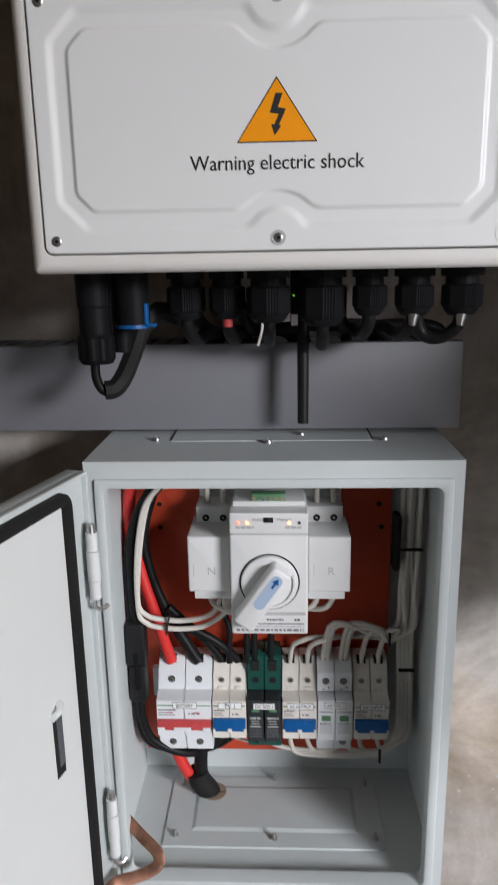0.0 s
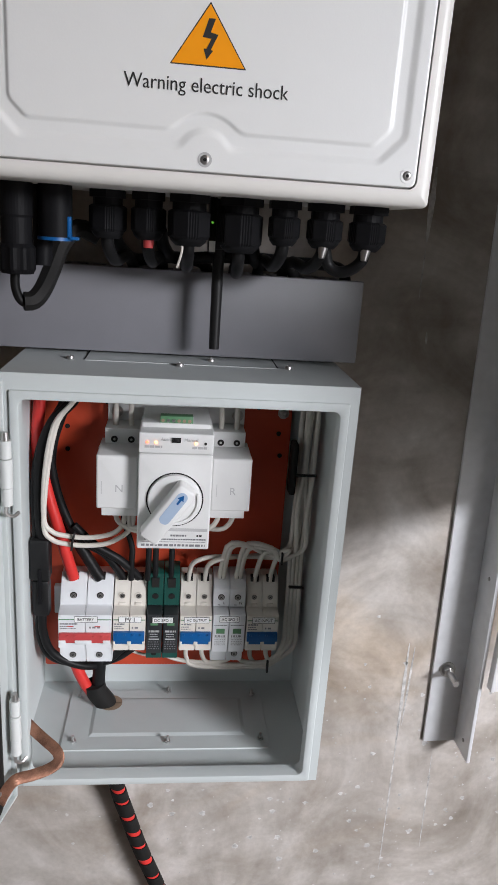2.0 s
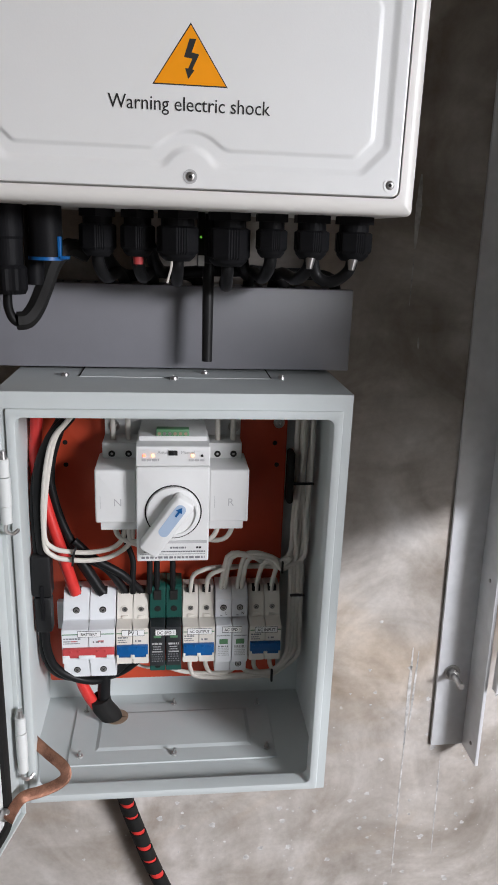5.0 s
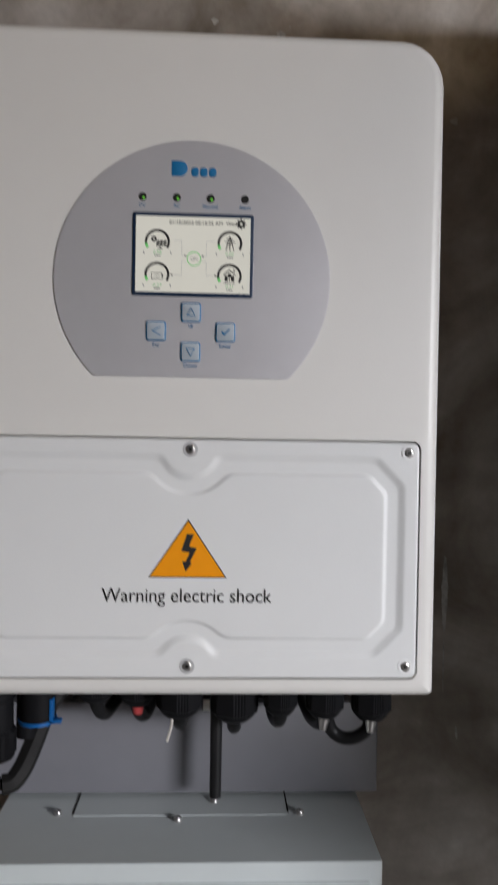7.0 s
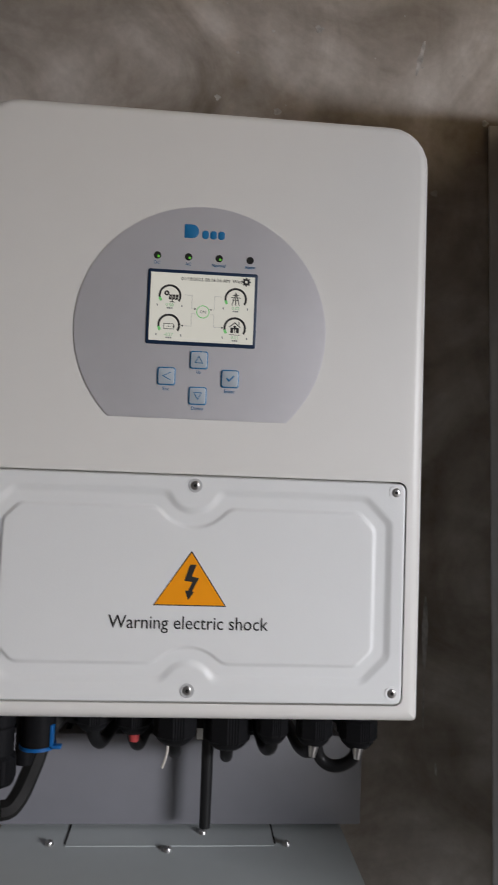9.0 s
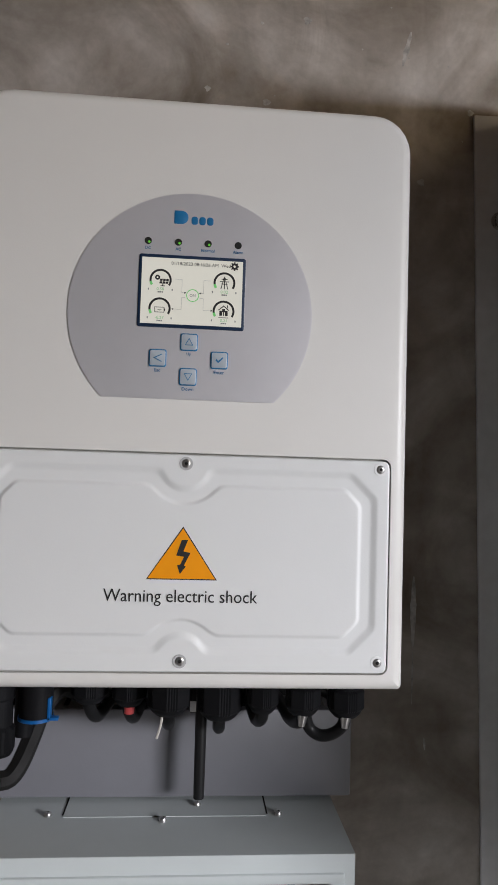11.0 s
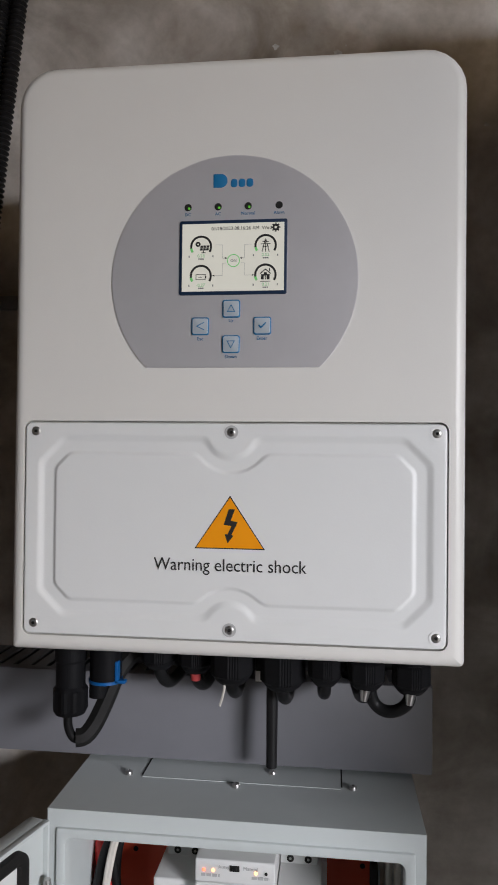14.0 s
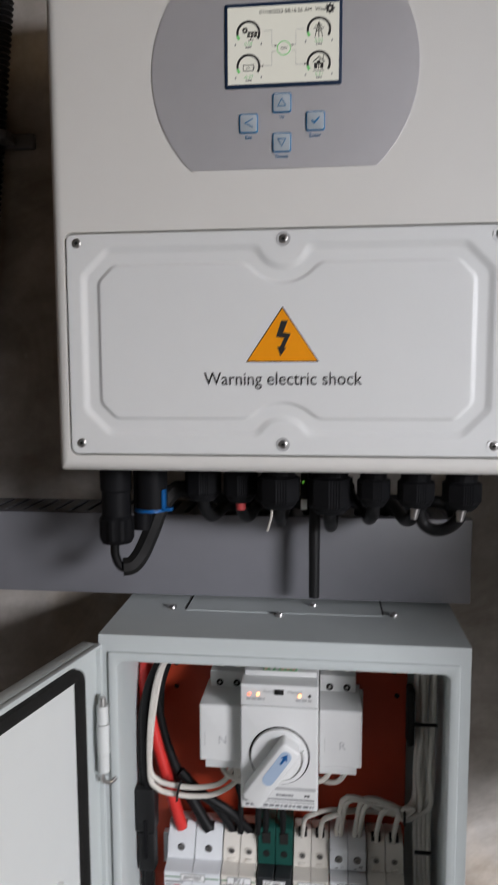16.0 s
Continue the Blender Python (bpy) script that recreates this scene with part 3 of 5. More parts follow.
for x, z, name in ((0, 1.6754, "Up"), (-0.022, 1.6632, "Esc"), (0.022, 1.6632, "Enter"), (0, 1.6504, "Down")):
    key = part("button", slab(x - 0.0063, x + 0.0063, z - 0.0063, z + 0.0063, FS - 0.0014, FS - 0.0004, (0.0017,) * 4, 0.0003, 2), BINK, inverter, "square key with a blue rim")
    part("key_face", slab(x - 0.0055, x + 0.0055, z - 0.0055, z + 0.0055, FS - 0.0018, FS - 0.0012, (0.0013,) * 4, 0.0003, 2), KEY, key, "pale blue key face")
    yk = FS - 0.0021
    bm = bmesh.new()
    if name == "Esc":
        poly([(x + 0.003, z + 0.003), (x - 0.003, z), (x + 0.003, z - 0.003), (x + 0.003, z - 0.0024), (x - 0.0018, z), (x + 0.003, z + 0.0024)], yk, 0.0004, bm)
    elif name == "Enter":
        poly([(x - 0.0028, z), (x - 0.0008, z - 0.0022), (x + 0.003, z + 0.0018), (x + 0.0024, z + 0.0024), (x - 0.0008, z - 0.0006), (x - 0.002, z + 0.0008)], yk, 0.0004, bm)
    else:
        s = 1 if name == "Up" else -1
        o, i = [(x - 0.003, z - s * 0.0024), (x + 0.003, z - s * 0.0024), (x, z + s * 0.0030)], [(x - 0.0022, z - s * 0.0019), (x + 0.0022, z - s * 0.0019), (x, z + s * 0.0021)]
        for k in range(3):
            poly([o[k], o[(k + 1) % 3], i[(k + 1) % 3], i[k]], yk, 0.0004, bm)
    part("key_sign", bm, BINK, key)
    lettering("key_name", name, BINK, inverter, x, FS - 0.0008, z - 0.0087, height=0.0024 if name != "Up" else 0.0026)

# glands below the case


def gland(x, y, r, z1, label="black nylon cable gland", nut=GLAND):
    bm = bmesh.new()
    add_cyl(bm, (x, y, 1.4315), (x, y, 1.4235), r * 1.10, seg=6)
    add_cyl(bm, (x, y, 1.4245), (x, y, 1.4160), r * 0.82, seg=20)
    n, zn = 10, z1 + 0.0075
    prof = ((r * 0.86, 1.4180), (r * 1.03, 1.4165), (r * 1.03, zn), (r * 0.92, zn - 0.002))
    body = part("cable_gland", bm, nut, inverter, label, smooth=False)
    bm = bmesh.new()
    flats = []
    for k in range(n * 10):
        a = 2 * math.pi * (k / 10 + 0.3) / n
        reach = math.cos(math.pi / n) / math.cos(math.pi * (2 * (k % 10) / 10 - 1) / n)
        flats.append((a, reach * (1.035 if k // 10 % 2 and k % 2 else 1.0)))
    add_rings(bm, [[(x + rad * e * math.cos(a), y + rad * e * math.sin(a), z) for a, e in flats] for rad, z in prof])
    part("dome_nut", bm, nut, body, smooth=False)
    m = 22
    dome = ((r * 0.9, zn - 0.001), (r * 0.88, zn - 0.0035), (r * 0.76, z1 + 0.002), (r * 0.62, z1), (r * 0.4, z1))
    bm = bmesh.new()
    add_rings(bm, [[(x + rad * math.cos(2 * math.pi * k / m), y + rad * math.sin(2 * math.pi * k / m), z) for k in range(m)] for rad, z in dome])
    part("dome", bm, nut, body)
    return body


GLANDS = ((-0.072, -0.145, 0.0145, 1.392), (-0.039, -0.155, 0.0135, 1.393), (-0.0067, -0.171, 0.0163, 1.391), (0.0340, -0.171, 0.0172, 1.388), (0.0672, -0.181, 0.0125, 1.396), (0.0985, -0.186, 0.0138, 1.396), (0.1315, -0.190, 0.0142, 1.396))
for x, y, r, z1 in GLANDS:
    gland(x, y, r, z1)
part("battery_switch_cap", cyl((-0.0385, -0.158, 1.394), (-0.0385, -0.158, 1.387), 0.0046, 0.0038), REDP, inverter, "small red cap")
dongle = part("wifi_antenna", cyl((0.0212, -0.113, 1.40), (0.0212, -0.113, 1.300), 0.0053, 0.0047, seg=18), BLACK, inverter, "slim black rod antenna")
part("antenna_joint", box(0.0150, 0.0272, -0.124, -0.104, 1.388, 1.432, bevel=0.002), BLACK, dongle)
part("antenna_body", box(0.0103, 0.0160, -0.154, -0.120, 1.386, 1.432, bevel=0.001), BLACK, dongle)
part("sticker", box(0.0106, 0.0156, -0.1545, -0.1538, 1.3870, 1.3955), PAPER, dongle, "small pale sticker")
part("status_led", cyl((0.0125, -0.157, 1.410), (0.0125, -0.150, 1.410), 0.0009, seg=8), LED_GREEN, dongle)
for x, y, r, z1 in GLANDS[5:]:
    part("foil_collar", cyl((x - 0.001, y - 0.007, z1 + 0.001), (x - 0.002, y - 0.008, z1 - 0.007), 0.0042, 0.0025, seg=10), STEEL, inverter, "bare foil end")
inlet = part("plug_socket", cyl((-0.1085, -0.177, 1.431), (-0.1085, -0.177, 1.391), 0.0128, seg=24), GLAND, inverter, "black signal socket")
part("blue_seal", cyl((-0.1085, -0.177, 1.3915), (-0.1085, -0.177, 1.389), 0.0137, seg=24), BLUE, inlet, "blue sealing ring")
part("blue_latch", box(-0.0985, -0.0960, -0.186, -0.174, 1.390, 1.407, bevel=0.0006), BLUE, inlet)
part("latch_foot", box(-0.0985, -0.0900, -0.186, -0.180, 1.3900, 1.3925, bevel=0.0005), BLUE, inlet)

# short lead that hangs between plug and socket
lead = thing("signal_lead", (-0.136, -0.175, 1.33), "short black plug lead looped under the inverter", "cable")
bm = bmesh.new()
n = 36
prof = ((0.0128, 1.431), (0.0125, 1.406), (0.0115, 1.404), (0.0118, 1.385), (0.0132, 1.382), (0.0132, 1.366), (0.0120, 1.3625), (0.005, 1.362))
add_rings(bm, [[(-0.1375 + r * (1 + (0.06 if (k // 2 % 2 and i in (4, 5)) else 0)) * math.cos(2 * math.pi * k / n), -0.178 + r * (1 + (0.06 if (k // 2 % 2 and i in (4, 5)) else 0)) * math.sin(2 * math.pi * k / n), z) for k in range(n)] for i, (r, z) in enumerate(prof)])
part("plug", bm, GLAND, lead, "long ribbed black plug", smooth=False)
part("plug", cyl((-0.1215, -0.152, 1.431), (-0.1225, -0.154, 1.368), 0.0085, 0.0075, seg=20), GLAND, lead)
part("cable", tube([(-0.1395, -0.177, 1.366), (-0.1400, -0.176, 1.352), (-0.1370, -0.174, 1.342), (-0.1310, -0.172, 1.339), (-0.124, -0.168, 1.343)], 0.0036), SHEATH, lead)
part("sleeve", tube([(-0.1345, -0.173, 1.3405), (-0.1275, -0.170, 1.3415), (-0.1215, -0.163, 1.350), (-0.1160, -0.150, 1.366), (-0.110, -0.138, 1.385), (-0.098, -0.128, 1.398), (-0.082, -0.122, 1.392)], 0.0076, 7, 3), RUBBER, lead, "black tape wound round the cable")


def cable(name, pts, r, mat, label, seg=12, group=""):
    ob = part(name, tube(pts, r, seg, 8 if len(pts) < 12 else 2), mat, None)
    return tagged(ob, label, "cable", group)


for k, (x, y, r, z) in enumerate(GLANDS[:6]):
    dx = (0.012, 0.008, 0.0, 0.004, -0.003, -0.008)[k]
    cable("gland_cable", [(x, y, z + 0.008), (x, y + 0.004, z - 0.006), (x + dx * 0.4, y * 0.45 - 0.06, z - 0.018), (x + dx, -0.088, z - 0.016), (x + 1.4 * dx, -0.055, z - 0.030), (x + 1.5 * dx, -0.045, 1.33)], 0.0052, SHEATH, "black cable running from a gland into the trunking", group="cables under the inverter")
cable("gland_cable", [(0.1315, -0.190, 1.402), (0.1298, -0.192, 1.390), (0.1225, -0.188, 1.3815), (0.113, -0.184, 1.379), (0.105, -0.182, 1.384), (0.101, -0.184, 1.396)], 0.0047, SHEATH, "black cable looped between two glands", group="cables under the inverter")
for x0, x1, y, z in ((-0.07, 0.02, -0.058, 1.372), (-0.03, 0.10, -0.070, 1.376), (0.05, 0.155, -0.055, 1.374)):
    cable("gland_cable", [(x0, -0.112, 1.40), (x0 + 0.004, -0.098, 1.385), (x0 + 0.016, y, z), ((x0 + x1) / 2, y - 0.003, z + 0.004), (x1 - 0.01, y, z), (x1, y + 0.012, 1.345)], 0.0058, SHEATH, "black cable lying on the edge of the trunking", group="cables under the inverter")
cable("tie_end", [(-0.0115, -0.178, 1.394), (-0.0118, -0.179, 1.386), (-0.0150, -0.178, 1.374)], 0.001, WIRE, "loose pale tie end hanging from a gland", 6)

# ---- cable trunking ----
trunk = thing("cable_trunking", (-0.2, -0.04, 1.287), "grey slotted plastic cable trunking with a smooth lid", "trunking")
TX0, TX1, TZ0, TZ1 = -0.9, 0.163, 1.287, 1.3655
part("back", box(TX0, TX1, -0.001, WALL - 0.0005, TZ0 + 0.003, TZ1 - 0.003), TRUNK, trunk)
part("lid", box(TX0, TX1, -0.0815, -0.0785, TZ0, TZ1, bevel=0.0012), TRUNK, trunk, "smooth scuffed grey lid")
part("lid_lip", box(TX0, TX1, -0.0785, -0.070, TZ1 - 0.002, TZ1 - 0.0002), TRUNK, trunk)
part("lid_lip", box(TX0, TX1, -0.0785, -0.070, TZ0 + 0.0002, TZ0 + 0.002), TRUNK, trunk)
part("cable_fill", box(TX0, TX1 - 0.05, -0.06, -0.01, TZ0 + 0.012, TZ1 - 0.022, bevel=0.01), RUBBER, trunk, "black cables lying inside")
first = {}
for z in (TZ1 - 0.004, TZ0 + 0.0024):
    for k in range(44):
        x = TX1 - 0.010 - k * 0.0166
        if z not in first:
            first[z] = (part("finger", box(x - 0.0055, x + 0.0055, -0.0785, -0.0008, z, z + 0.0016), TRUNK, trunk), x)
        else:
            same_part("finger", first[z][0], (x - first[z][1], 0, 0), trunk)

# ---- distribution box ----
BX0, BX1, BZ0, BZ1, BF, BB = -0.156, 0.1458, 0.8705, 1.2835, -0.176, -0.0005
cabinet = thing("distribution_box", (-0.005, -0.09, BZ0), "open light grey steel distribution box mounted on the wall", "electrical box")
T = 0.0016
part("side_panel", box(BX0, BX0 + T, BF, BB, BZ0, BZ1), GREY, cabinet)
part("side_panel", box(BX1 - T, BX1, BF, BB, BZ0, BZ1), GREY, cabinet)
part("top_panel", box(BX0 + T, BX1 - T, BF, BB, BZ1 - T, BZ1), GREY, cabinet)
floor_in = part("bottom_panel", box(BX0 + T, BX1 - T, BF, BB, BZ0, BZ0 + T), GREY, cabinet)
part("back_panel", box(BX0 + T, BX1 - T, -0.014, -0.0124, BZ0 + T, BZ1 - T), GREY, cabinet)


def frame_ring(outer, inner, y0, y1, bevel=0.0):
    bm = bmesh.new()
    (a0, a1, c0, c1), (b0, b1, d0, d1) = outer, inner
    for q in ((a0, b0, c0, c1), (b1, a1, c0, c1), (b0, b1, c0, d0), (b0, b1, d1, c1)):
        add_box(bm, q[0], q[1], y0, y1, q[2], q[3], bevel=bevel, seg=2)
    return bm


IX0, IX1, IZ0, IZ1 = -0.1400, 0.1295, 0.8795, 1.2615
rim = part("front_frame", frame_ring((BX0 + 0.0001, BX1 - 0.0001, BZ0 + 0.0001, BZ1 - 0.0001), (IX0 - 0.007, IX1 + 0.007, IZ0 - 0.0055, IZ1 + 0.006), BF - 0.0004, BF + 0.0014), GREY, cabinet)
rings = []
for ins, y in ((-0.0078, BF + 0.004), (-0.0078, BF - 0.0020), (-0.0073, BF - 0.0028), (-0.0062, BF - 0.0031), (-0.0012, BF - 0.0031), (-0.0003, BF - 0.0026), (0.0, BF - 0.0016), (0.0, BF + 0.012), (-0.0012, BF + 0.012)):
    corner = 0.006 if ins > -0.005 else ins + 0.0015
    rings.append([(x, y, z) for x, z in rounded(IX0, IX1, IZ0, IZ1, (corner,) * 4, ins)])
part("folded_lip", add_rings(bmesh.new(), rings, False, False), GREY, cabinet)
# top gland plate and screws
part("gland_plate", box(-0.0945, 0.0812, -0.112, -0.02, BZ1 + 0.0001, BZ1 + 0.0006), GREY, cabinet)
for x in (-0.0955, 0.0822):
    part("plate_gap", box(x - 0.0007, x + 0.0007, -0.108, -0.02, BZ1 + 0.0001, BZ1 + 0.0004), HOLE, cabinet)
for x, y in ((-0.108, -0.108), (-0.009, -0.119), (0.0205, -0.0905), (0.092, -0.1095)):
    pan_screw(cabinet, (x, y, BZ1 + 0.0005), (0, 0, 1), 0.0036, 0.003)
# bottom gland plate, stamped
FZ = BZ0 + T
bm = bmesh.new()


def rect_ring(x0, x1, y0, y1, z):
    return [(x0, y0, z), (x1, y0, z), (x1, y1, z), (x0, y1, z)]


add_rings(bm, [rect_ring(-0.119, 0.1035, -0.132, -0.033, FZ), rect_ring(-0.1185, 0.103, -0.1315, -0.0335, FZ + 0.0014), rect_ring(-0.092, 0.078, -0.112, -0.048, FZ + 0.0014), rect_ring(-0.088, 0.074, -0.108, -0.052, FZ + 0.0028)])
bottom = part("bottom_gland_plate", bm, GREY, cabinet, "stamped removable gland plate", smooth=False)
part("hole_edge", arc(0, 0, 0.0, 0.0135, 0, 360, 0, 0.0003), GRIP, bottom, "bare tan rim of the cable hole").matrix_basis = pose(-0.073, -0.058, FZ + 0.0031, 90, 0, 0)
for x, y in ((-0.107, -0.119), (-0.007, -0.121), (0.094, -0.118), (-0.108, -0.044), (-0.007, -0.036), (0.092, -0.042)):
    bm = bmesh.new()
    add_cyl(bm, (x, y, FZ + 0.001), (x, y, FZ + 0.0035), 0.0034, seg=6)
    add_cyl(bm, (x, y, FZ + 0.0035), (x, y, FZ + 0.009), 0.0017, 0.0014, seg=10)
    part("nut", bm, STEEL, cabinet, "zinc nut on a stud")
pan_screw(cabinet, (BX0 + T, -0.150, 0.931), (1, 0, 0), 0.0045, 0.005)
part("wall_slot", frame_ring((-0.172, -0.150, 1.06, 1.108), (-0.169, -0.153, 1.063, 1.105), -0.0007, 0.0009), DOORIN, cabinet).matrix_basis = Matrix.Translation((BX0 + T, 0, 0)) @ pose(0, 0, 0, 0, 0, 90)
part("slot_shade", box(BX0 + T, BX0 + T + 0.0005, -0.169, -0.153, 1.063, 1.105), HOLE, cabinet)

# door, open a little past square
DA = 15.0
dm = Matrix(((-math.sin(radians(DA)), math.cos(radians(DA)), 0, -0.1495), (-math.cos(radians(DA)), -math.sin(radians(DA)), 0, -0.187), (0, 0, 1, 0), (0, 0, 0, 1)))
DW, D0, D1 = 0.293, 0.8685, 1.2795
door = part("door", box(0, DW, -0.019, -0.0045, D0, D1, bevel=0.0015, m=dm), GREY, cabinet, "open grey steel door with foam gasket")
for u0, u1, z0, z1 in ((0, 0.0025, D0, D1), (DW - 0.0025, DW, D0, D1), (0.0025, DW - 0.0025, D0, D0 + 0.0025), (0.0025, DW - 0.0025, D1 - 0.0025, D1)):
    part("edge_flange", box(u0, u1, -0.006, 0.0, z0, z1, bevel=0.0006, m=dm), GREY, door)
bm = bmesh.new()
GU0, GU1, GZ0, GZ1, GW = 0.024, DW - 0.008, D0 + 0.008, D1 - 0.007, 0.0105
rings = []
for ins, h in ((0.0, -0.005), (0.0005, 0.0), (0.003, 0.0012), (GW - 0.003, 0.0012), (GW - 0.0005, 0.0), (GW, -0.005)):
    rings.append([dm @ Vector((u, h, z)) for u, z in rounded(GU0, GU1, GZ0, GZ1, (0.014,) * 4, ins)])
add_rings(bm, rings, False, False)
part("gasket", bm, RUBBER, door, "dark foam sealing gasket")
part("liner", box(GU0 + GW, GU1 - GW, -0.0046, -0.0035, GZ0 + GW, GZ1 - GW, m=dm), DOORIN, door)
part("slot", box(0.0595, 0.0705, -0.0036, -0.0028, 1.052, 1.108, m=dm), HOLE, door, "narrow dark slot")
part("slot_backing", box(0.0595, 0.0668, -0.0034, -0.0024, 1.060, 1.107, m=dm), SLOTSTEEL, door)
part("bent_tab", tube([dm @ Vector((0.0725, -0.003, 1.106)), dm @ Vector((0.070, 0.0008, 1.110)), dm @ Vector((0.065, 0.0008, 1.112)), dm @ Vector((0.061, -0.003, 1.114))], 0.001, 12, flat=(0.006, 0.0012)), DOORIN, door, "bent-up edge of the slot")
for z0, z1 in ((1.176, 1.232), (0.926, 0.985)):
    bm = bmesh.new()
    c = dm @ Vector((0.0085, 0.0045, 0))
    for a, b, r in ((0.0, 0.27, 0.0047), (0.28, 0.72, 0.0052), (0.73, 1.0, 0.0047)):
        add_cyl(bm, (c.x, c.y, z0 + (z1 - z0) * a), (c.x, c.y, z0 + (z1 - z0) * b), r, seg=16)
    hinge = part("hinge", bm, DOORIN, door, "white-painted barrel hinge")
    part("hinge_pin", cyl((c.x, c.y, z1), (c.x, c.y, z1 + 0.007), 0.0034, 0.0026, seg=12), STEEL, hinge)
    part("pin_clip", tube([(c.x, c.y, z0 + 0.001), (c.x - 0.001, c.y - 0.001, z0 - 0.007), (c.x + 0.004, c.y + 0.002, z0 - 0.011), (c.x + 0.008, c.y + 0.006, z0 - 0.009)], 0.0017, 8), STEEL, hinge)
lug = dm @ Vector((0.040, 0.003, 0.904))
pan_screw(door, dm @ Vector((0.040, -0.001, 0.904)), dm.to_3x3() @ Vector((0, 1, 0)), 0.0055, 0.006)

strap = part("earth_strap", tube([(BX0 + 0.005, -0.150, 0.931), (-0.146, -0.160, 0.932), (-0.128, -0.176, 0.927), (-0.1125, -0.187, 0.9205), (-0.110, -0.193, 0.9135), (-0.118, -0.197, 0.9085), (-0.132, -0.201, 0.9055), (-0.147, -0.206, 0.9045), (lug.x + 0.004, lug.y + 0.006, 0.9045), (lug.x + 0.002, lug.y - 0.006, 0.904)], 0.004, 16, 8, flat=(0.0105, 0.0022)), COPPER)
tagged(strap, "flat tarnished copper braid earthing the door to the box", "earth strap")

# mounting plate and rails
plate = thing("mounting_plate", (-0.02, -0.027, 0.91), "orange-red painted steel mounting plate with drilled holes", "mounting plate")
PY = -0.027
part("plate", slab(-0.1505, 0.1145, 0.905, 1.250, PY, PY + 0.002, (0.003,) * 4, 0.0006, 2), ORANGE, plate)
for x, z in ((-0.123, 1.196), (-0.123, 1.171), (0.1015, 1.196), (0.1045, 1.171), (-0.082, 1.224), (0.078, 1.224)):
    part("hole", cyl((x, PY - 0.0004, z), (x, PY + 0.001, z), 0.0026, seg=14), HOLE, plate)
for x, z, y in ((0.055, 1.2165, -0.0345), (0.105, 1.219, PY), (-0.071, 1.2165, -0.0345)):
    part("washer", arc(x, z, 0.003, 0.006, 0, 360, y - 0.0014, 0.0014), STEEL, plate)
    pan_screw(plate, (x, y - 0.001, z), (0, -1, 0), 0.004, 0.003)
for z0, z1 in ((0.978, 1.012), (1.142, 1.177)):
    part("din_rail", box(-0.138 if z0 < 1.1 else -0.09, 0.1135 if z0 < 1.1 else 0.07, PY - 0.0085, PY - 0.0003, z0, z1, bevel=0.001), GALV, plate, "galvanised top-hat rail")

# ---- changeover switch ----
switch = thing("changeover_switch", (-0.009, -0.08, 1.10), "white automatic changeover switch with a large turning handle", "transfer switch")
SXa, SXb, SF = -0.0445, 0.0258, -0.120
part("body", slab(SXa, SXb, 1.101, 1.199, SF, -0.036, (0.002,) * 4, 0.0018, 3), PALE, switch)
part("base_plate", slab(-0.0805, 0.0625, 1.118, 1.246, -0.0345, -0.0275, (0.002,) * 4, 0.001, 2), PALE, switch, "pale grey base plate behind the switch")
part("upper_panel", slab(SXa, SXb, 1.1995, 1.2195, SF + 0.0006, -0.06, (0.0015,) * 4, 0.0015, 3), PALE, switch)
part("terminal_deck", box(SXa + 0.002, SXb - 0.002, -0.100, -0.036, 1.2165, 1.224, bevel=0.001), PALE, switch)
tb = part("terminal_block", box(-0.0255, 0.0060, -0.099, -0.088, 1.2215, 1.2305, bevel=0.0006), TGREEN, switch, "green plug-in terminal block")
for k in range(6):
    x = -0.0228 + k * 0.0051
    part("terminal_hole", cyl((x, -0.0994, 1.2262), (x, -0.0975, 1.2262), 0.0017, seg=10), STEEL if k in (1, 2) else GRIP, tb)
for sx in (-1, 1):
    a, b = (-0.085, SXa - 0.0007) if sx < 0 else (SXb + 0.0007, 0.0655)
    part("side_module", slab(a, b, 1.1365, 1.1915, -0.106, -0.05, (0.0015,) * 4, 0.0022, 3), PALE, switch)
    a2, b2 = (-0.0805, SXa - 0.001) if sx < 0 else (SXb + 0.001, 0.0612)
    block = part("breaker_block", slab(a2, b2, 1.126, 1.2075, -0.067, -0.036, (0.001,) * 4, 0.001, 2), PALE, switch)
    part("terminal_foot", slab(a2, b2, 1.1265, 1.137, -0.100, -0.06, (0.001,) * 4, 0.001, 2), PALE, switch)
    for k in (0, 1):
        x = a2 + (b2 - a2) * (0.27 + 0.48 * k)
        part("terminal_screw", cyl((x, -0.0676, 1.196), (x, -0.066, 1.196), 0.0034, seg=14), HOLE, block)
        part("screw_core", arc(x, 1.196, 0, 0.0012, 0, 360, -0.0679, 0.0004), STEEL, block)
    part("module_mark", box(a + 0.005, a + 0.0054, -0.1064, -0.106, 1.152, 1.165), PINK, switch)
    lettering("module_letter", "N" if sx < 0 else "R", PINK, switch, (a + b) / 2 + 0.002, -0.1062, 1.158, height=0.0075)
KX, KZ = -0.009, 1.1535
part("dial_groove", arc(KX, KZ, 0.0262, 0.0275, 0, 360, SF - 0.0003, 0.0004, 60), HOLE, switch)
dial = part("dial", slab(KX - 0.026, KX + 0.026, KZ - 0.026, KZ + 0.026, SF - 0.0035, SF + 0.001, (0.026,) * 4, 0.0012, 3), PALE, switch, "round white dial")
part("dial_rim", arc(KX, KZ, 0.0215, 0.0235, -95, 20, SF - 0.0055, 0.002, 30), PALE, dial)
hm = pose(KX, 0, KZ) @ pose(0, 0, 0, 0, 35, 0)
bm = bmesh.new()
rings = []
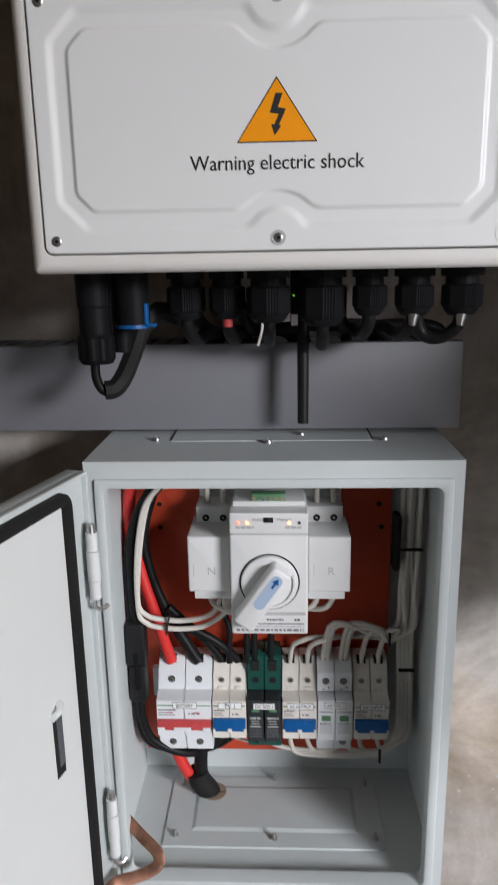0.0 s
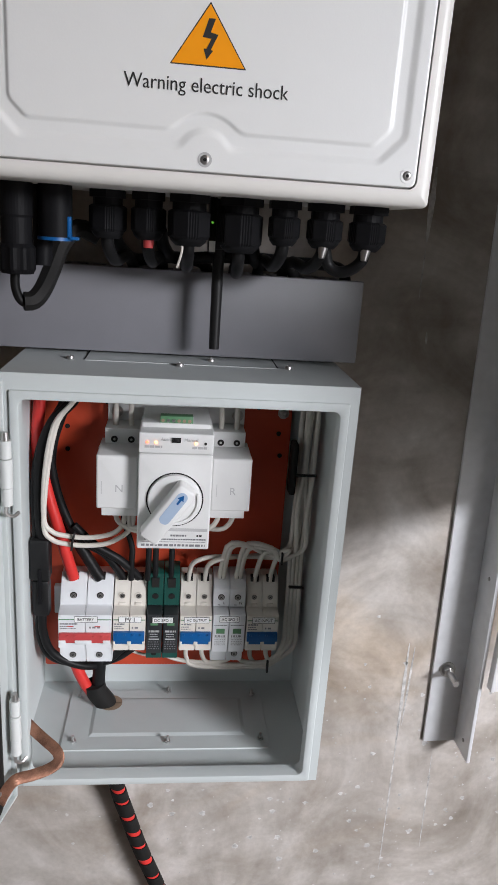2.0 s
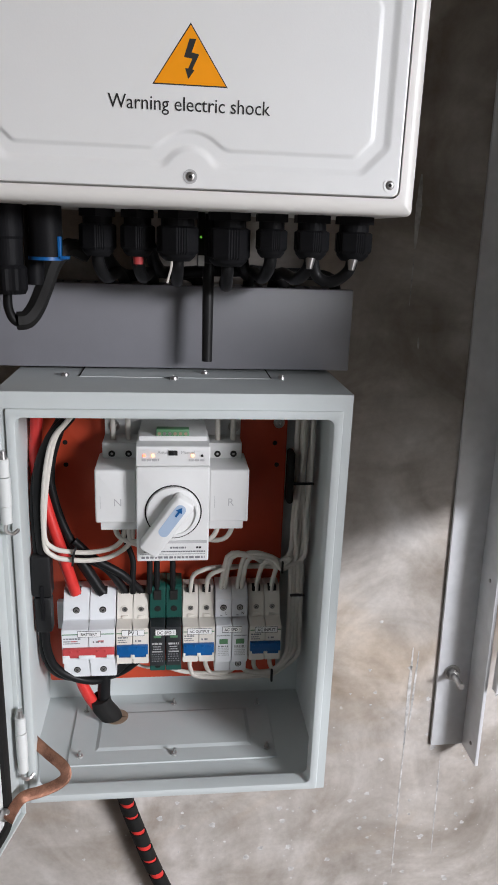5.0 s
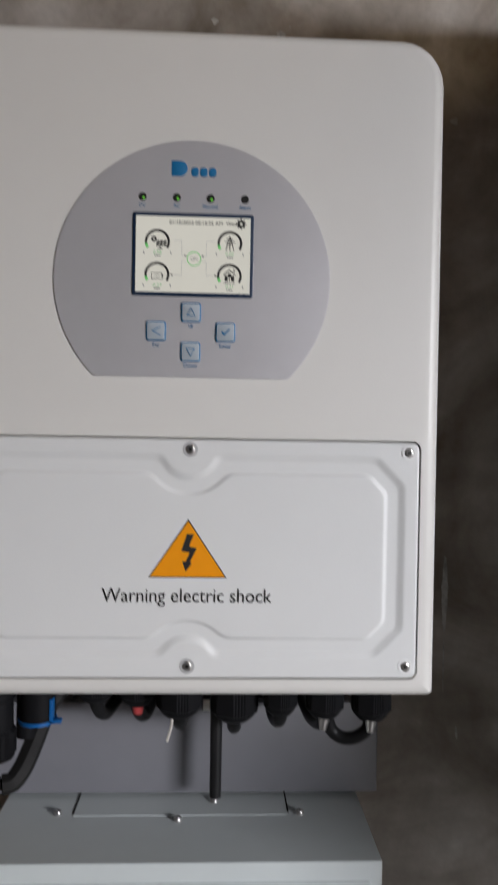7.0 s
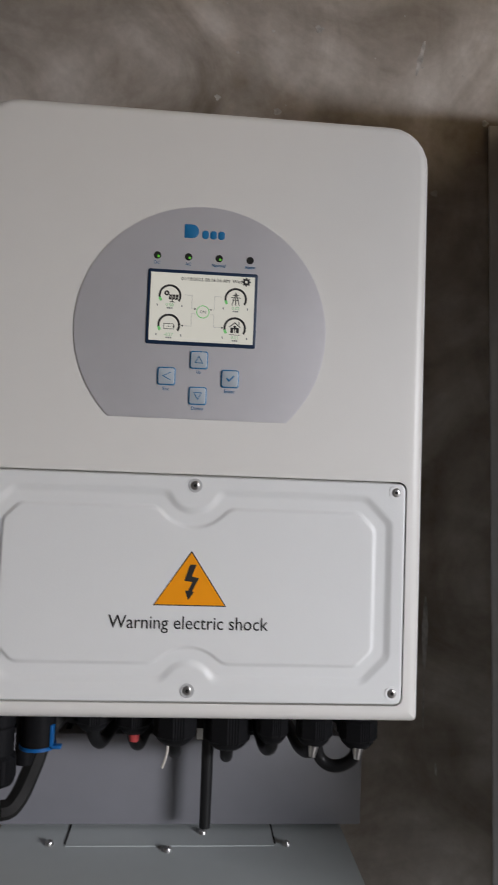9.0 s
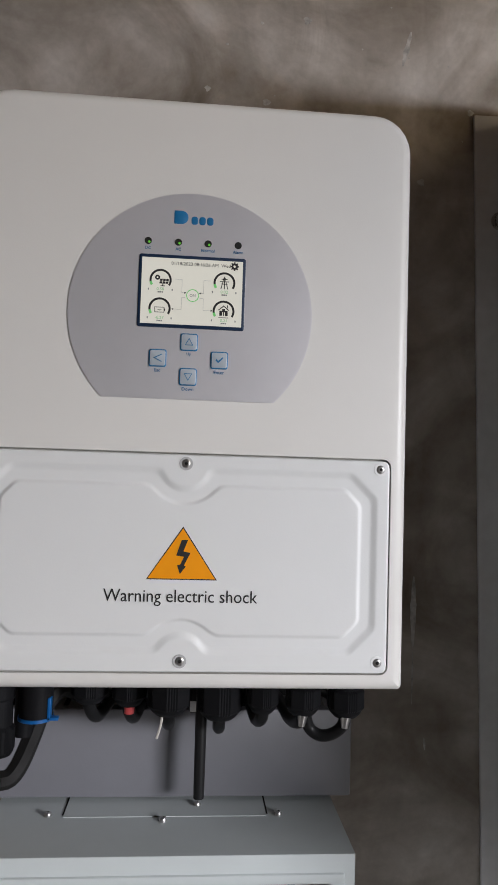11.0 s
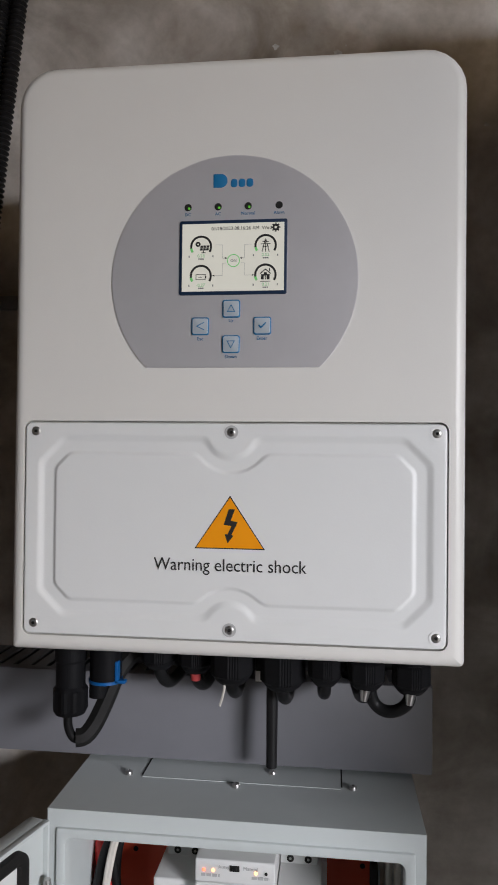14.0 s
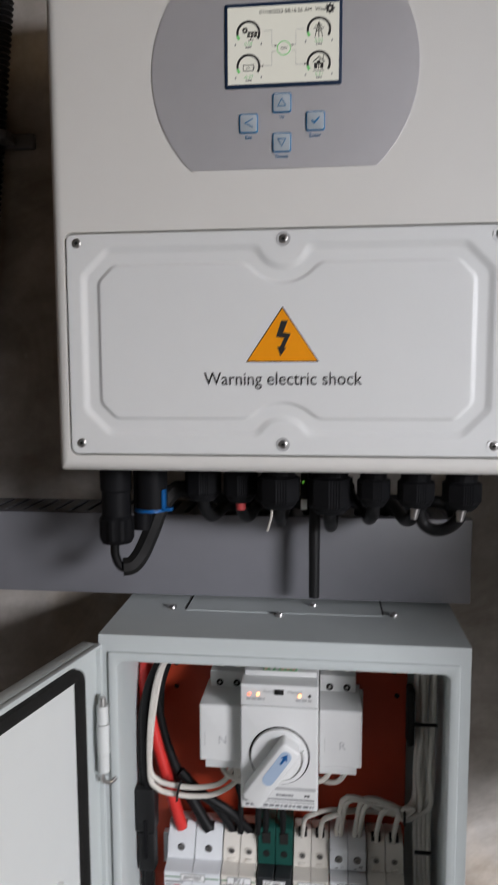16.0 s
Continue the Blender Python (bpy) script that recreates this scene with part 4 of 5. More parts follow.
for ins, y in ((0.0, SF - 0.003), (0.0, SF - 0.017), (0.0008, SF - 0.0183), (0.002, SF - 0.019)):
    rings.append([hm @ Vector((x, y, z)) for x, z in rounded(-0.0100, 0.0100, -0.043, 0.0215, (0.003, 0.003, 0.004, 0.004), ins, 4)])
add_rings(bm, rings)
handle = part("handle", bm, PALE, dial, "white turning handle set to the right supply")
bm = bmesh.new()
add_rings(bm, [[hm @ Vector((x, y, z)) for x, z in rounded(-0.0052, 0.0052, -0.0205, 0.0165, (0.005,) * 4)] for y in (SF - 0.0185, SF - 0.0193)])
ob = part("inlay", bm, HANDLE_BLUE, dial, "grey-blue inlay with an arrow")
bm = bmesh.new()
for pts in ([(-0.0010, 0.0035), (0.0010, 0.0035), (0.0010, 0.0095), (-0.0010, 0.0095)], [(-0.0034, 0.0090), (0.0034, 0.0090), (0.0, 0.0145)]):
    add_rings(bm, [[hm @ Vector((x, y, z)) for x, z in pts] for y in (SF - 0.0192, SF - 0.0196)])
part("arrow", bm, BLUE, dial, "blue arrow")
for x, mt in ((-0.0365, LED_RED), (-0.0285, LED_AMBER), (0.0090, LED_AMBER), (0.0180, HOLE)):
    part("indicator_led", cyl((x, SF - 0.0003, 1.2105), (x, SF + 0.0015, 1.2105), 0.0013, seg=12), mt, switch)
part("mode_slider", box(-0.0137, -0.0053, SF - 0.0004, SF + 0.0015, 1.2108, 1.2155), HOLE, switch, "black mode slide switch")
part("slider_nub", box(-0.0112, -0.0078, SF - 0.0018, SF + 0.001, 1.2115, 1.2148, bevel=0.0004), BLACK, switch)
lettering("mode_name", "Auto", PINK, switch, -0.0195, SF + 0.0003, 1.2137, height=0.0032)
lettering("mode_name", "Manual", PINK, switch, 0.0045, SF + 0.0003, 1.2137, height=0.0032)
bars("led_caption", PINK, switch, -0.039, -0.0225, SF + 0.0003, 1.2062, 0.0024, 5)
bars("led_caption", PINK, switch, 0.0055, 0.0205, SF + 0.0003, 1.2062, 0.0024, 6)
part("ledge", box(SXa + 0.030, SXb - 0.002, SF - 0.0004, SF, 1.1205, 1.1235), PINK, switch)
bars("type_line", GINK, switch, -0.012, 0.0035, SF - 0.0001, 1.1158, 0.0019, 7)
bars("type_line", INK, switch, 0.0135, 0.0185, SF - 0.0001, 1.1158, 0.0019, 8)
bars("type_line", GINK, switch, -0.037, 0.0225, SF - 0.0001, 1.1117, 0.0013, 9, 0.25)
part("rule", box(-0.041, 0.0225, SF - 0.0003, SF, 1.1088, 1.1092), GINK, switch)
bars("maker_line", GINK, switch, -0.040, 0.022, SF - 0.0001, 1.1054, 0.0022, 10, 0.55)

# ---- breakers and arresters on the lower rail ----
PROFILE = ((-0.0355, 1.038), (-0.052, 1.038), (-0.0630, 1.0255), (-0.0655, 1.0065), (-0.0830, 1.0040), (-0.0830, 0.9615), (-0.0640, 0.9575), (-0.0620, 0.9390), (-0.0355, 0.9390))


BIG = PROFILE[:5] + ((-0.0830, 0.9640), (-0.0735, 0.9595), (-0.0725, 0.9400), (-0.0355, 0.9400))


def module(x0, x1, mat, parent, prof=PROFILE, name="pole"):
    bm = bmesh.new()
    add_rings(bm, [[(x, y, z) for y, z in prof] for x in (x0 + 0.00025, x1 - 0.00025)])
    bmesh.ops.bevel(bm, geom=list(bm.edges), offset=0.0006, segments=2, affect="EDGES")
    return part(name, bm, mat, parent)


def drive_screw(parent, x, y, z, mat=SCREWSTEEL, ring=None):
    if ring:
        part("screw_well", arc(x, z, 0.0030, 0.0042, 0, 360, y - 0.0005, 0.0008), ring, parent)
    part("screw_well_hole", cyl((x, y - 0.0003, z), (x, y + 0.002, z), 0.0036, seg=16), HOLE, parent)
    scr = part("terminal_screw", cyl((x, y - 0.0008, z), (x, y + 0.001, z), 0.0029, 0.0026, seg=14), mat, parent)
    bm = bmesh.new()
    for turn in (40, 130):
        add_box(bm, -0.0017, 0.0017, -0.0002, 0.0003, -0.00025, 0.00025, m=pose(x, y - 0.0009, z, 0, turn, 0))
    part("cross_slot", bm, HOLE, scr, smooth=False)


def tape(parent, text, x, w, z=0.9995, y=-0.0836):
    t = part("name_tape", box(x - w / 2, x + w / 2, y, y + 0.0006, z - 0.0036, z + 0.0036), PAPER, parent, "printed white name tape")
    part("tape_outline", frame_ring((x - w / 2, x + w / 2, z - 0.0036, z + 0.0036), (x - w / 2 + 0.0004, x + w / 2 - 0.0004, z - 0.0032, z + 0.0032), y - 0.0001, y + 0.0002), INK, t, smooth=False)
    lettering("name_text", text, INK, t, x, y - 0.0003, z, width=min(w * 0.8, 0.00245 * len(text)), stretch=1.15)


def breaker(name, x0, x1, body, toggle, label, text, tape_w, big=False, ring=CREAM):
    mid = (x0 + x1) / 2
    b = thing(name, (mid, -0.06, 0.939), label, "circuit breaker", "modules on the lower rail")
    prof = BIG if big else tuple((y, max(z, 0.949)) for y, z in PROFILE)
    for k in (0, 1):
        a = x0 + (x1 - x0) * k / 2
        c = a + (x1 - x0) / 4
        module(a, a + (x1 - x0) / 2, body, b, prof)
        drive_screw(b, c, -0.0645, 1.0175, ring=None if big else ring)
        part("wire_entry", box(c - 0.0045, c + 0.0045, -0.058, -0.050, 1.033, 1.0386), HOLE, b)
        if big:
            drive_screw(b, c, -0.0732, 0.9495)
        else:
            part("terminal_tab", box(c - 0.0035, c + 0.0035, -0.0668, -0.064, 1.0068, 1.0105, bevel=0.0006), body, b)
    z0, z1 = (0.9725, 0.9835) if big else (0.9715, 0.9855)
    bm = bmesh.new()
    add_box(bm, x0 + 0.001, x1 - 0.001, -0.0868, -0.0825, z0, z1, bevel=0.0008)
    for k in (0, 1):
        c = x0 + (x1 - x0) * (0.25 + 0.5 * k)
        for e in (-1, 1):
            add_box(bm, c + e * 0.0042 - 0.0012, c + e * 0.0042 + 0.0012, -0.0878, -0.086, z1 - 0.0035, z1 - 0.0012, bevel=0.0004)
    part("toggle", bm, toggle, b, "linked toggle bar in the on position")
    notch = ((0.02, 0.15), (0.32, 0.63), (0.84, 0.98)) if big else ((0.02, 0.09), (0.45, 0.57), (0.91, 0.98))
    for u, v in notch:
        part("toggle_guard", box(x0 + (x1 - x0) * u, x0 + (x1 - x0) * v, -0.0877, -0.0825, z0 - 0.0012, z0 + 0.0036, bevel=0.0005), body, b)
    part("stripe", box(x0 + 0.001, x1 - 0.001, -0.0833, -0.0829, 0.9985, 0.9995), TGREEN, b)
    bars("print", GINK, b, x0 + 0.002, x0 + (x1 - x0) * 0.36, -0.0831, 0.9938, 0.0016, 11)
    bars("print", GINK, b, x0 + 0.002, x0 + (x1 - x0) * 0.3, -0.0831, 0.9907, 0.0011, 12)
    bars("print", GINK, b, x0 + 0.002, x0 + (x1 - x0) * 0.34, -0.0831, 0.9882, 0.0009, 13)
    bars("print", GINK, b, x0 + (x1 - x0) * 0.58, x0 + (x1 - x0) * 0.78, -0.0831, 0.9895, 0.002, 14, 0.8)
    tape(b, text, mid + (0.001 if big else 0.0008), tape_w)
    return b


bat = breaker("battery_breaker", -0.1268, -0.0703, COOL, REDP, "wide white two-pole battery breaker with a red toggle", "BATTERY", 0.0245, True)
for x in (-0.114, -0.0855):
    part("trip_window", box(x - 0.003, x + 0.003, -0.0834, -0.0829, 0.9902, 0.9912), REDP, bat)
breaker("solar_breaker", -0.0697, -0.0345, CREAM, BLUE, "cream two-pole breaker with a blue toggle for the solar input", "PV 1", 0.024)
breaker("output_breaker", 0.0016, 0.0369, CREAM, BLUE, "cream two-pole breaker with a blue toggle for the output", "AC OUTPUT", 0.027)
breaker("input_breaker", 0.0744, 0.1100, CREAM, BLUE, "cream two-pole breaker with a blue toggle for the mains input", "AC INPUT", 0.025)
# dark green arrester
ds = thing("dc_surge_arrester", (-0.0165, -0.06, 0.943), "black plug-in surge arrester on a dark green base", "surge protector", "modules on the lower rail")
GP = ((-0.0355, 1.046), (-0.060, 1.046), (-0.0640, 1.043), (-0.0680, 1.0085), (-0.0640, 1.0060), (-0.0600, 0.962), (-0.0720, 0.958), (-0.0700, 0.943), (-0.0355, 0.943))
for k in (0, 1):
    a = -0.0342 + k * 0.0176
    c = a + 0.0088
    module(a, a + 0.0176, GREEN, ds, GP, "base")
    drive_screw(ds, c, -0.0668, 1.0185, HOLE)
    part("wire_entry", box(c - 0.004, c + 0.004, -0.0665, -0.060, 1.029, 1.040), HOLE, ds)
    part("plug_module", slab(a + 0.0007, a + 0.0169, 0.9585, 1.0065, -0.0845, -0.058, (0.001,) * 4, 0.0012, 2), DKGREY, ds, "black plug-in cartridge")
    part("state_window", box(c - 0.004, c + 0.004, -0.0849, -0.0843, 0.9935, 0.9962, bevel=0.0002), TGREEN, ds)
    bars("print", PINK, ds, c - 0.0058, c + 0.0058, -0.0847, 0.9862, 0.0022, 21 + k)
    for j, z in enumerate((0.9826, 0.9797)):
        bars("print", PINK, ds, c - 0.0045, c + 0.004, -0.0847, z, 0.0009, 24 + j)
    part("print_panel", box(c - 0.0055, c + 0.0055, -0.0848, -0.0843, 0.9758, 0.9772), PINK, ds)
    for j in range(4):
        bars("print", GINK, ds, c - 0.006, c + 0.006, -0.0847, 0.9732 - 0.0028 * j, 0.001, 30 + j + 5 * k, 1.2)
drive_screw(ds, -0.0254, -0.0705, 0.9505, HOLE)
tape(ds, "DC SPD 1", -0.0165, 0.0225, 1.0, -0.0852)
# white arrester
ac = thing("ac_surge_arrester", (0.0555, -0.06, 0.941), "pale white two-pole surge arrester with green windows", "surge protector", "modules on the lower rail")
AP = ((-0.0355, 1.040), (-0.054, 1.040), (-0.0690, 1.0290), (-0.0690, 1.0080), (-0.0640, 1.0060), (-0.0640, 0.9590), (-0.0700, 0.9580), (-0.0700, 0.9400), (-0.0355, 0.9400))
for k in (0, 1):
    a = 0.0374 + k * 0.0181
    c = a + 0.00905
    module(a, a + 0.0181, COOL, ac, AP)
    drive_screw(ac, c, -0.0692, 1.0195)
    part("cartridge", slab(a + 0.0004, a + 0.0177, 0.9592, 1.0055, -0.0825, -0.06, (0.001,) * 4, 0.001, 2), COOL, ac)
    part("state_window", box(c - 0.0046, c + 0.0046, -0.0829, -0.0822, 0.9825, 0.9885, bevel=0.0002), TGREEN, ac, "green state window")
    lettering("pole_letter", "LN"[k], INK, ac, c + 0.0035, -0.0692, 1.0125, height=0.003)
    part("pole_dash", box(c - 0.0035, c - 0.001, -0.0693, -0.069, 1.0098, 1.0104), INK, ac)
    for j in range(6):
        bars("print", PINK if j else GINK, ac, c - 0.006, c + 0.006, -0.0827, 0.9795 - 0.0022 * j, 0.0015 if j == 0 else 0.0008, 40 + j + 9 * k, 0.8)
    bars("print", GINK, ac, c - 0.007, c + 0.007, -0.0827, 0.9928, 0.0008, 60 + k)
    part("wire_entry", box(c - 0.003, c + 0.003, -0.0585, -0.0535, 1.036, 1.0406), HOLE, ac)
drive_screw(ac, 0.0645, -0.0702, 0.949)
tape(ac, "AC SPD 1", 0.0555, 0.0215, 1.0005, -0.0832)

# ---- wiring in the box ----
LEFT = "cables in the box"
cable("red_battery_cable", [(-0.143, -0.058, 1.262), (-0.1450, -0.060, 1.228), (-0.1475, -0.062, 1.182), (-0.1385, -0.062, 1.136), (-0.126, -0.062, 1.087), (-0.1165, -0.058, 1.046), (-0.1135, -0.056, 1.034)], 0.0062, RED, "thick red battery cable entering the battery breaker", group=LEFT)
cable("black_battery_cable", [(-0.112, -0.050, 1.255), (-0.122, -0.054, 1.226), (-0.1355, -0.055, 1.181), (-0.134, -0.054, 1.131), (-0.116, -0.055, 1.089), (-0.090, -0.056, 1.042), (-0.0845, -0.056, 1.034)], 0.0062, SHEATH, "thick black battery cable entering the battery breaker", group=LEFT)
trunk_cable = [(-0.100, -0.072, 1.25), (-0.113, -0.074, 1.233), (-0.130, -0.075, 1.213), (-0.1415, -0.076, 1.180), (-0.1440, -0.077, 1.13), (-0.142, -0.078, 1.09)]
cable("black_solar_cable", trunk_cable, 0.0058, SHEATH, "black solar cable hanging to an inline connector", group=LEFT)
cable("black_solar_cable", [(-0.108, -0.068, 1.252), (-0.122, -0.070, 1.228), (-0.1395, -0.072, 1.195), (-0.1485, -0.073, 1.15), (-0.1475, -0.075, 1.09)], 0.0048, SHEATH, "black solar cable hanging to an inline connector", group=LEFT)
con = thing("inline_connector", (-0.145, -0.078, 1.0), "black inline plug connector hanging on a cable", "connector")
bm = bmesh.new()
add_box(bm, -0.1540, -0.1335, -0.088, -0.070, 1.046, 1.092, bevel=0.003)
part("socket_half", bm, BLACK, con)
part("plug_half", box(-0.1525, -0.1345, -0.0865, -0.071, 1.003, 1.0455, bevel=0.004), BLACK, con)
part("latch", box(-0.1455, -0.1415, -0.0895, -0.086, 1.020, 1.060, bevel=0.001), GLAND, con)
cable("black_loop_cable", [(-0.1435, -0.078, 1.005), (-0.143, -0.077, 0.98), (-0.136, -0.074, 0.955), (-0.118, -0.070, 0.938), (-0.095, -0.066, 0.930), (-0.075, -0.062, 0.936), (-0.058, -0.058, 0.950)], 0.0044, SHEATH, "black cable curving up into the solar breaker", group=LEFT)
cable("black_loop_cable", [(-0.1475, -0.074, 1.005), (-0.147, -0.072, 0.97), (-0.138, -0.068, 0.945), (-0.118, -0.062, 0.932), (-0.09, -0.058, 0.928), (-0.066, -0.056, 0.934), (-0.045, -0.056, 0.950)], 0.0042, SHEATH, "black cable curving up into the solar breaker", group=LEFT)
for pts in ([(-0.138, -0.060, 1.185), (-0.128, -0.060, 1.13), (-0.108, -0.062, 1.085), (-0.080, -0.062, 1.066), (-0.0605, -0.057, 1.036)], [(-0.112, -0.066, 1.10), (-0.09, -0.066, 1.078), (-0.064, -0.064, 1.060), (-0.0435, -0.057, 1.036)]):
    cable("black_lead", pts, 0.0045, SHEATH, "black lead entering the solar breaker", group=LEFT)
for x, x2 in ((-0.052, -0.060), (-0.034, -0.036), (-0.0262, -0.024), (-0.0092, -0.008)):
    top = 1.118 if x < -0.04 else 1.112
    bottom_z = 1.036
    cable("black_link", [(x2, -0.048, top), (x2 - 0.001, -0.056, top - 0.015), (x, -0.060, 1.075), (x, -0.062, 1.055), (x, -0.0625, bottom_z)], 0.0032, SHEATH, "thin black link wire below the changeover switch", group=LEFT)
for k, dz in enumerate((0.0, -0.009)):
    cable("white_wire", [(-0.100 + 0.003 * k, -0.082, 1.25), (-0.1115, -0.083, 1.234), (-0.1275 + 0.002 * k, -0.084, 1.212), (-0.1365 + 0.001 * k, -0.085, 1.166 + dz), (-0.1385, -0.085, 1.115 + dz), (-0.1310, -0.085, 1.1015 + dz), (-0.118, -0.084, 1.0965 + dz), (-0.095, -0.083, 1.0945 + dz), (-0.072, -0.082, 1.0985 + dz), (-0.0605 + 0.008 * k, -0.080, 1.109 + dz / 2), (-0.0585 + 0.008 * k, -0.078, 1.128)], 0.0026, WIRE, "white wire looping to the changeover switch", group="white wires")
    cable("white_wire", [(-0.045 + 0.001 * k, -0.084, 1.103 + 0.004 * k), (-0.056 + 0.004 * k, -0.082, 1.106), (-0.066 + 0.012 * k, -0.080, 1.113), (-0.069 + 0.014 * k, -0.078, 1.128)], 0.0026, WIRE, "white wire looping to the changeover switch", group="white wires")
tagged(part("cable_tie", tube([(-0.1115, -0.087, 1.0815), (-0.1105, -0.0885, 1.090), (-0.1085, -0.0885, 1.099), (-0.1075, -0.085, 1.1015)], 0.0012, 8, flat=(0.003, 0.0012)), BLACK), "black cable tie round two white wires", "cable tie")
for x in (-0.0715, -0.056, 0.036, 0.052):
    cable("white_wire", [(x, -0.052, 1.26), (x + 0.0005, -0.053, 1.235), (x + 0.001, -0.055, 1.204)], 0.0028, WIRE, "white wire entering the top of the switch", group="white wires")
for k, x in enumerate((0.037, 0.052)):
    cable("white_wire", [(x, -0.078, 1.128), (x - 0.001, -0.078, 1.115), (x - 0.008, -0.076, 1.105), (x - 0.02, -0.070, 1.101), (x - 0.035, -0.06, 1.101)], 0.0026, WIRE, "white wire leaving the foot of the switch", group="white wires")
# right-hand bundle
heads = (0.0104, 0.0281, 0.0440, 0.0482, 0.0625, 0.0667, 0.0837, 0.1007)
for k, x in enumerate(heads):
    lane = 0.1205 + 0.0046 * (k % 4)
    yy = -0.058 - 0.0045 * (k // 5) - 0.003 * (k % 2)
    h = (1.060, 1.0595, 1.083, 1.081, 1.0835, 1.0795, 1.0755, 1.077, 1.0715, 1.0735)[k]
    z2 = 1.0655 + 0.0016 * (k % 5)
    low = k < 2
    top = h + (0.003 if low else 0.001)
    reach = 0.012 if low else 0.017
    pts = [(x, -0.056, 1.032), (x + 0.0008, -0.058, 1.047), (x + reach * 0.32, -0.062 - 0.0008 * k, top - 0.006), (x + reach, -0.065 - 0.0008 * k, top)]
    if x + reach < 0.088:
        pts.append((x + reach + 0.016, -0.054 if low else -0.067 - 0.0006 * k, top - (0.002 if low else 0.004)))
    if x < 0.05:
        pts.append((0.088, -0.050 if low else -0.068 + 0.0012 * k, z2 + 0.004 - (0.010 if low else 0.0)))
    pts += [(0.109, yy - 0.004, z2), (lane - 0.001, yy - 0.001, z2 + 0.010), (lane + 0.0032 * math.sin(k * 2.3), yy, 1.115), (lane + 0.0024 * math.sin(k * 1.7 + 1), yy, 1.165), (lane + 0.004 * math.sin(k * 3.1), yy, 1.21), (lane + 0.003, yy + 0.01, 1.258)]
    cable("white_wire", pts, 0.0026, WIRE, "white wire from a breaker up the side bundle", group="white wires")
for k, (x, z) in enumerate(((0.0104, 0.952), (0.0281, 0.952), (0.0645, 0.943), (0.0832, 0.952), (0.1012, 0.952))):
    low = 0.9285 + 0.003 * (k % 3)
    lane = 0.1215 + 0.0042 * (k % 4)
    pts = [(x, -0.060, z), (x + 0.001, -0.062, low + 0.01)]
    if x < 0.09:
        pts += [(x + 0.010, -0.064, low + 0.001), ((x + 0.12) / 2, -0.066, low)]
    pts += [(0.108, -0.064, low + 0.003), (lane - 0.001, -0.060, low + 0.022), (lane + 0.001, -0.056, 0.98), (lane + 0.001, -0.052, 1.03), (lane, -0.05, 1.09)]
    cable("white_wire", pts, 0.0025, WIRE, "white wire curving below the breakers to the side bundle", group="white wires")
cable("white_wire", [(-0.052, -0.056, 0.943), (-0.035, -0.056, 0.938), (-0.02, -0.056, 0.940), (-0.014, -0.058, 0.948)], 0.0016, WIRE, "thin white wire below the arrester", group="white wires")
cable("white_wire", [(-0.0165, -0.060, 0.948), (-0.010, -0.060, 0.939), (0.01, -0.062, 0.934), (0.04, -0.064, 0.9335), (0.058, -0.064, 0.937), (0.0615, -0.062, 0.945)], 0.0024, WIRE, "white wire between the two arresters", group="white wires")
for x, z, w, h in ((0.126, 1.165, 0.024, 0.0022), (0.109, 1.069, 0.0022, 0.014), (0.127, 1.035, 0.016, 0.002), (0.103, 0.934, 0.0025, 0.015)):
    tagged(part("cable_tie", box(x - w / 2, x + w / 2, -0.0750, -0.0705, z - h / 2, z + h / 2, bevel=0.0008), BLACK), "black cable tie holding the white wire bundle", "cable tie", "cable ties")
sn = thing("cable_sleeve", (0.112, -0.062, 1.145), "black split sleeve clipped on the white wires", "cable sleeve")
part("sleeve", slab(0.1095, 0.1165, 1.143, 1.200, -0.076, -0.060, (0.003,) * 4, 0.003, 3), RUBBER, sn)
# battery cables leaving through the floor
cable("red_battery_cable", [(-0.1135, -0.060, 0.945), (-0.110, -0.064, 0.928), (-0.102, -0.064, 0.908), (-0.095, -0.062, 0.894)], 0.0062, RED, "thick red cable leaving the battery breaker downwards", group=LEFT)
cable("black_battery_cable", [(-0.0845, -0.060, 0.945), (-0.085, -0.062, 0.93), (-0.086, -0.062, 0.910), (-0.0855, -0.060, 0.89)], 0.0072, SHEATH, "thick black cable leaving the battery breaker downwards", group=LEFT)
cable("black_boot", [(-0.0905, -0.062, 0.905), (-0.0885, -0.061, 0.894), (-0.084, -0.059, 0.885), (-0.079, -0.057, 0.876), (-0.077, -0.056, 0.868)], 0.0118, RUBBER, "black rubber boot over two cables at the floor hole", 16)

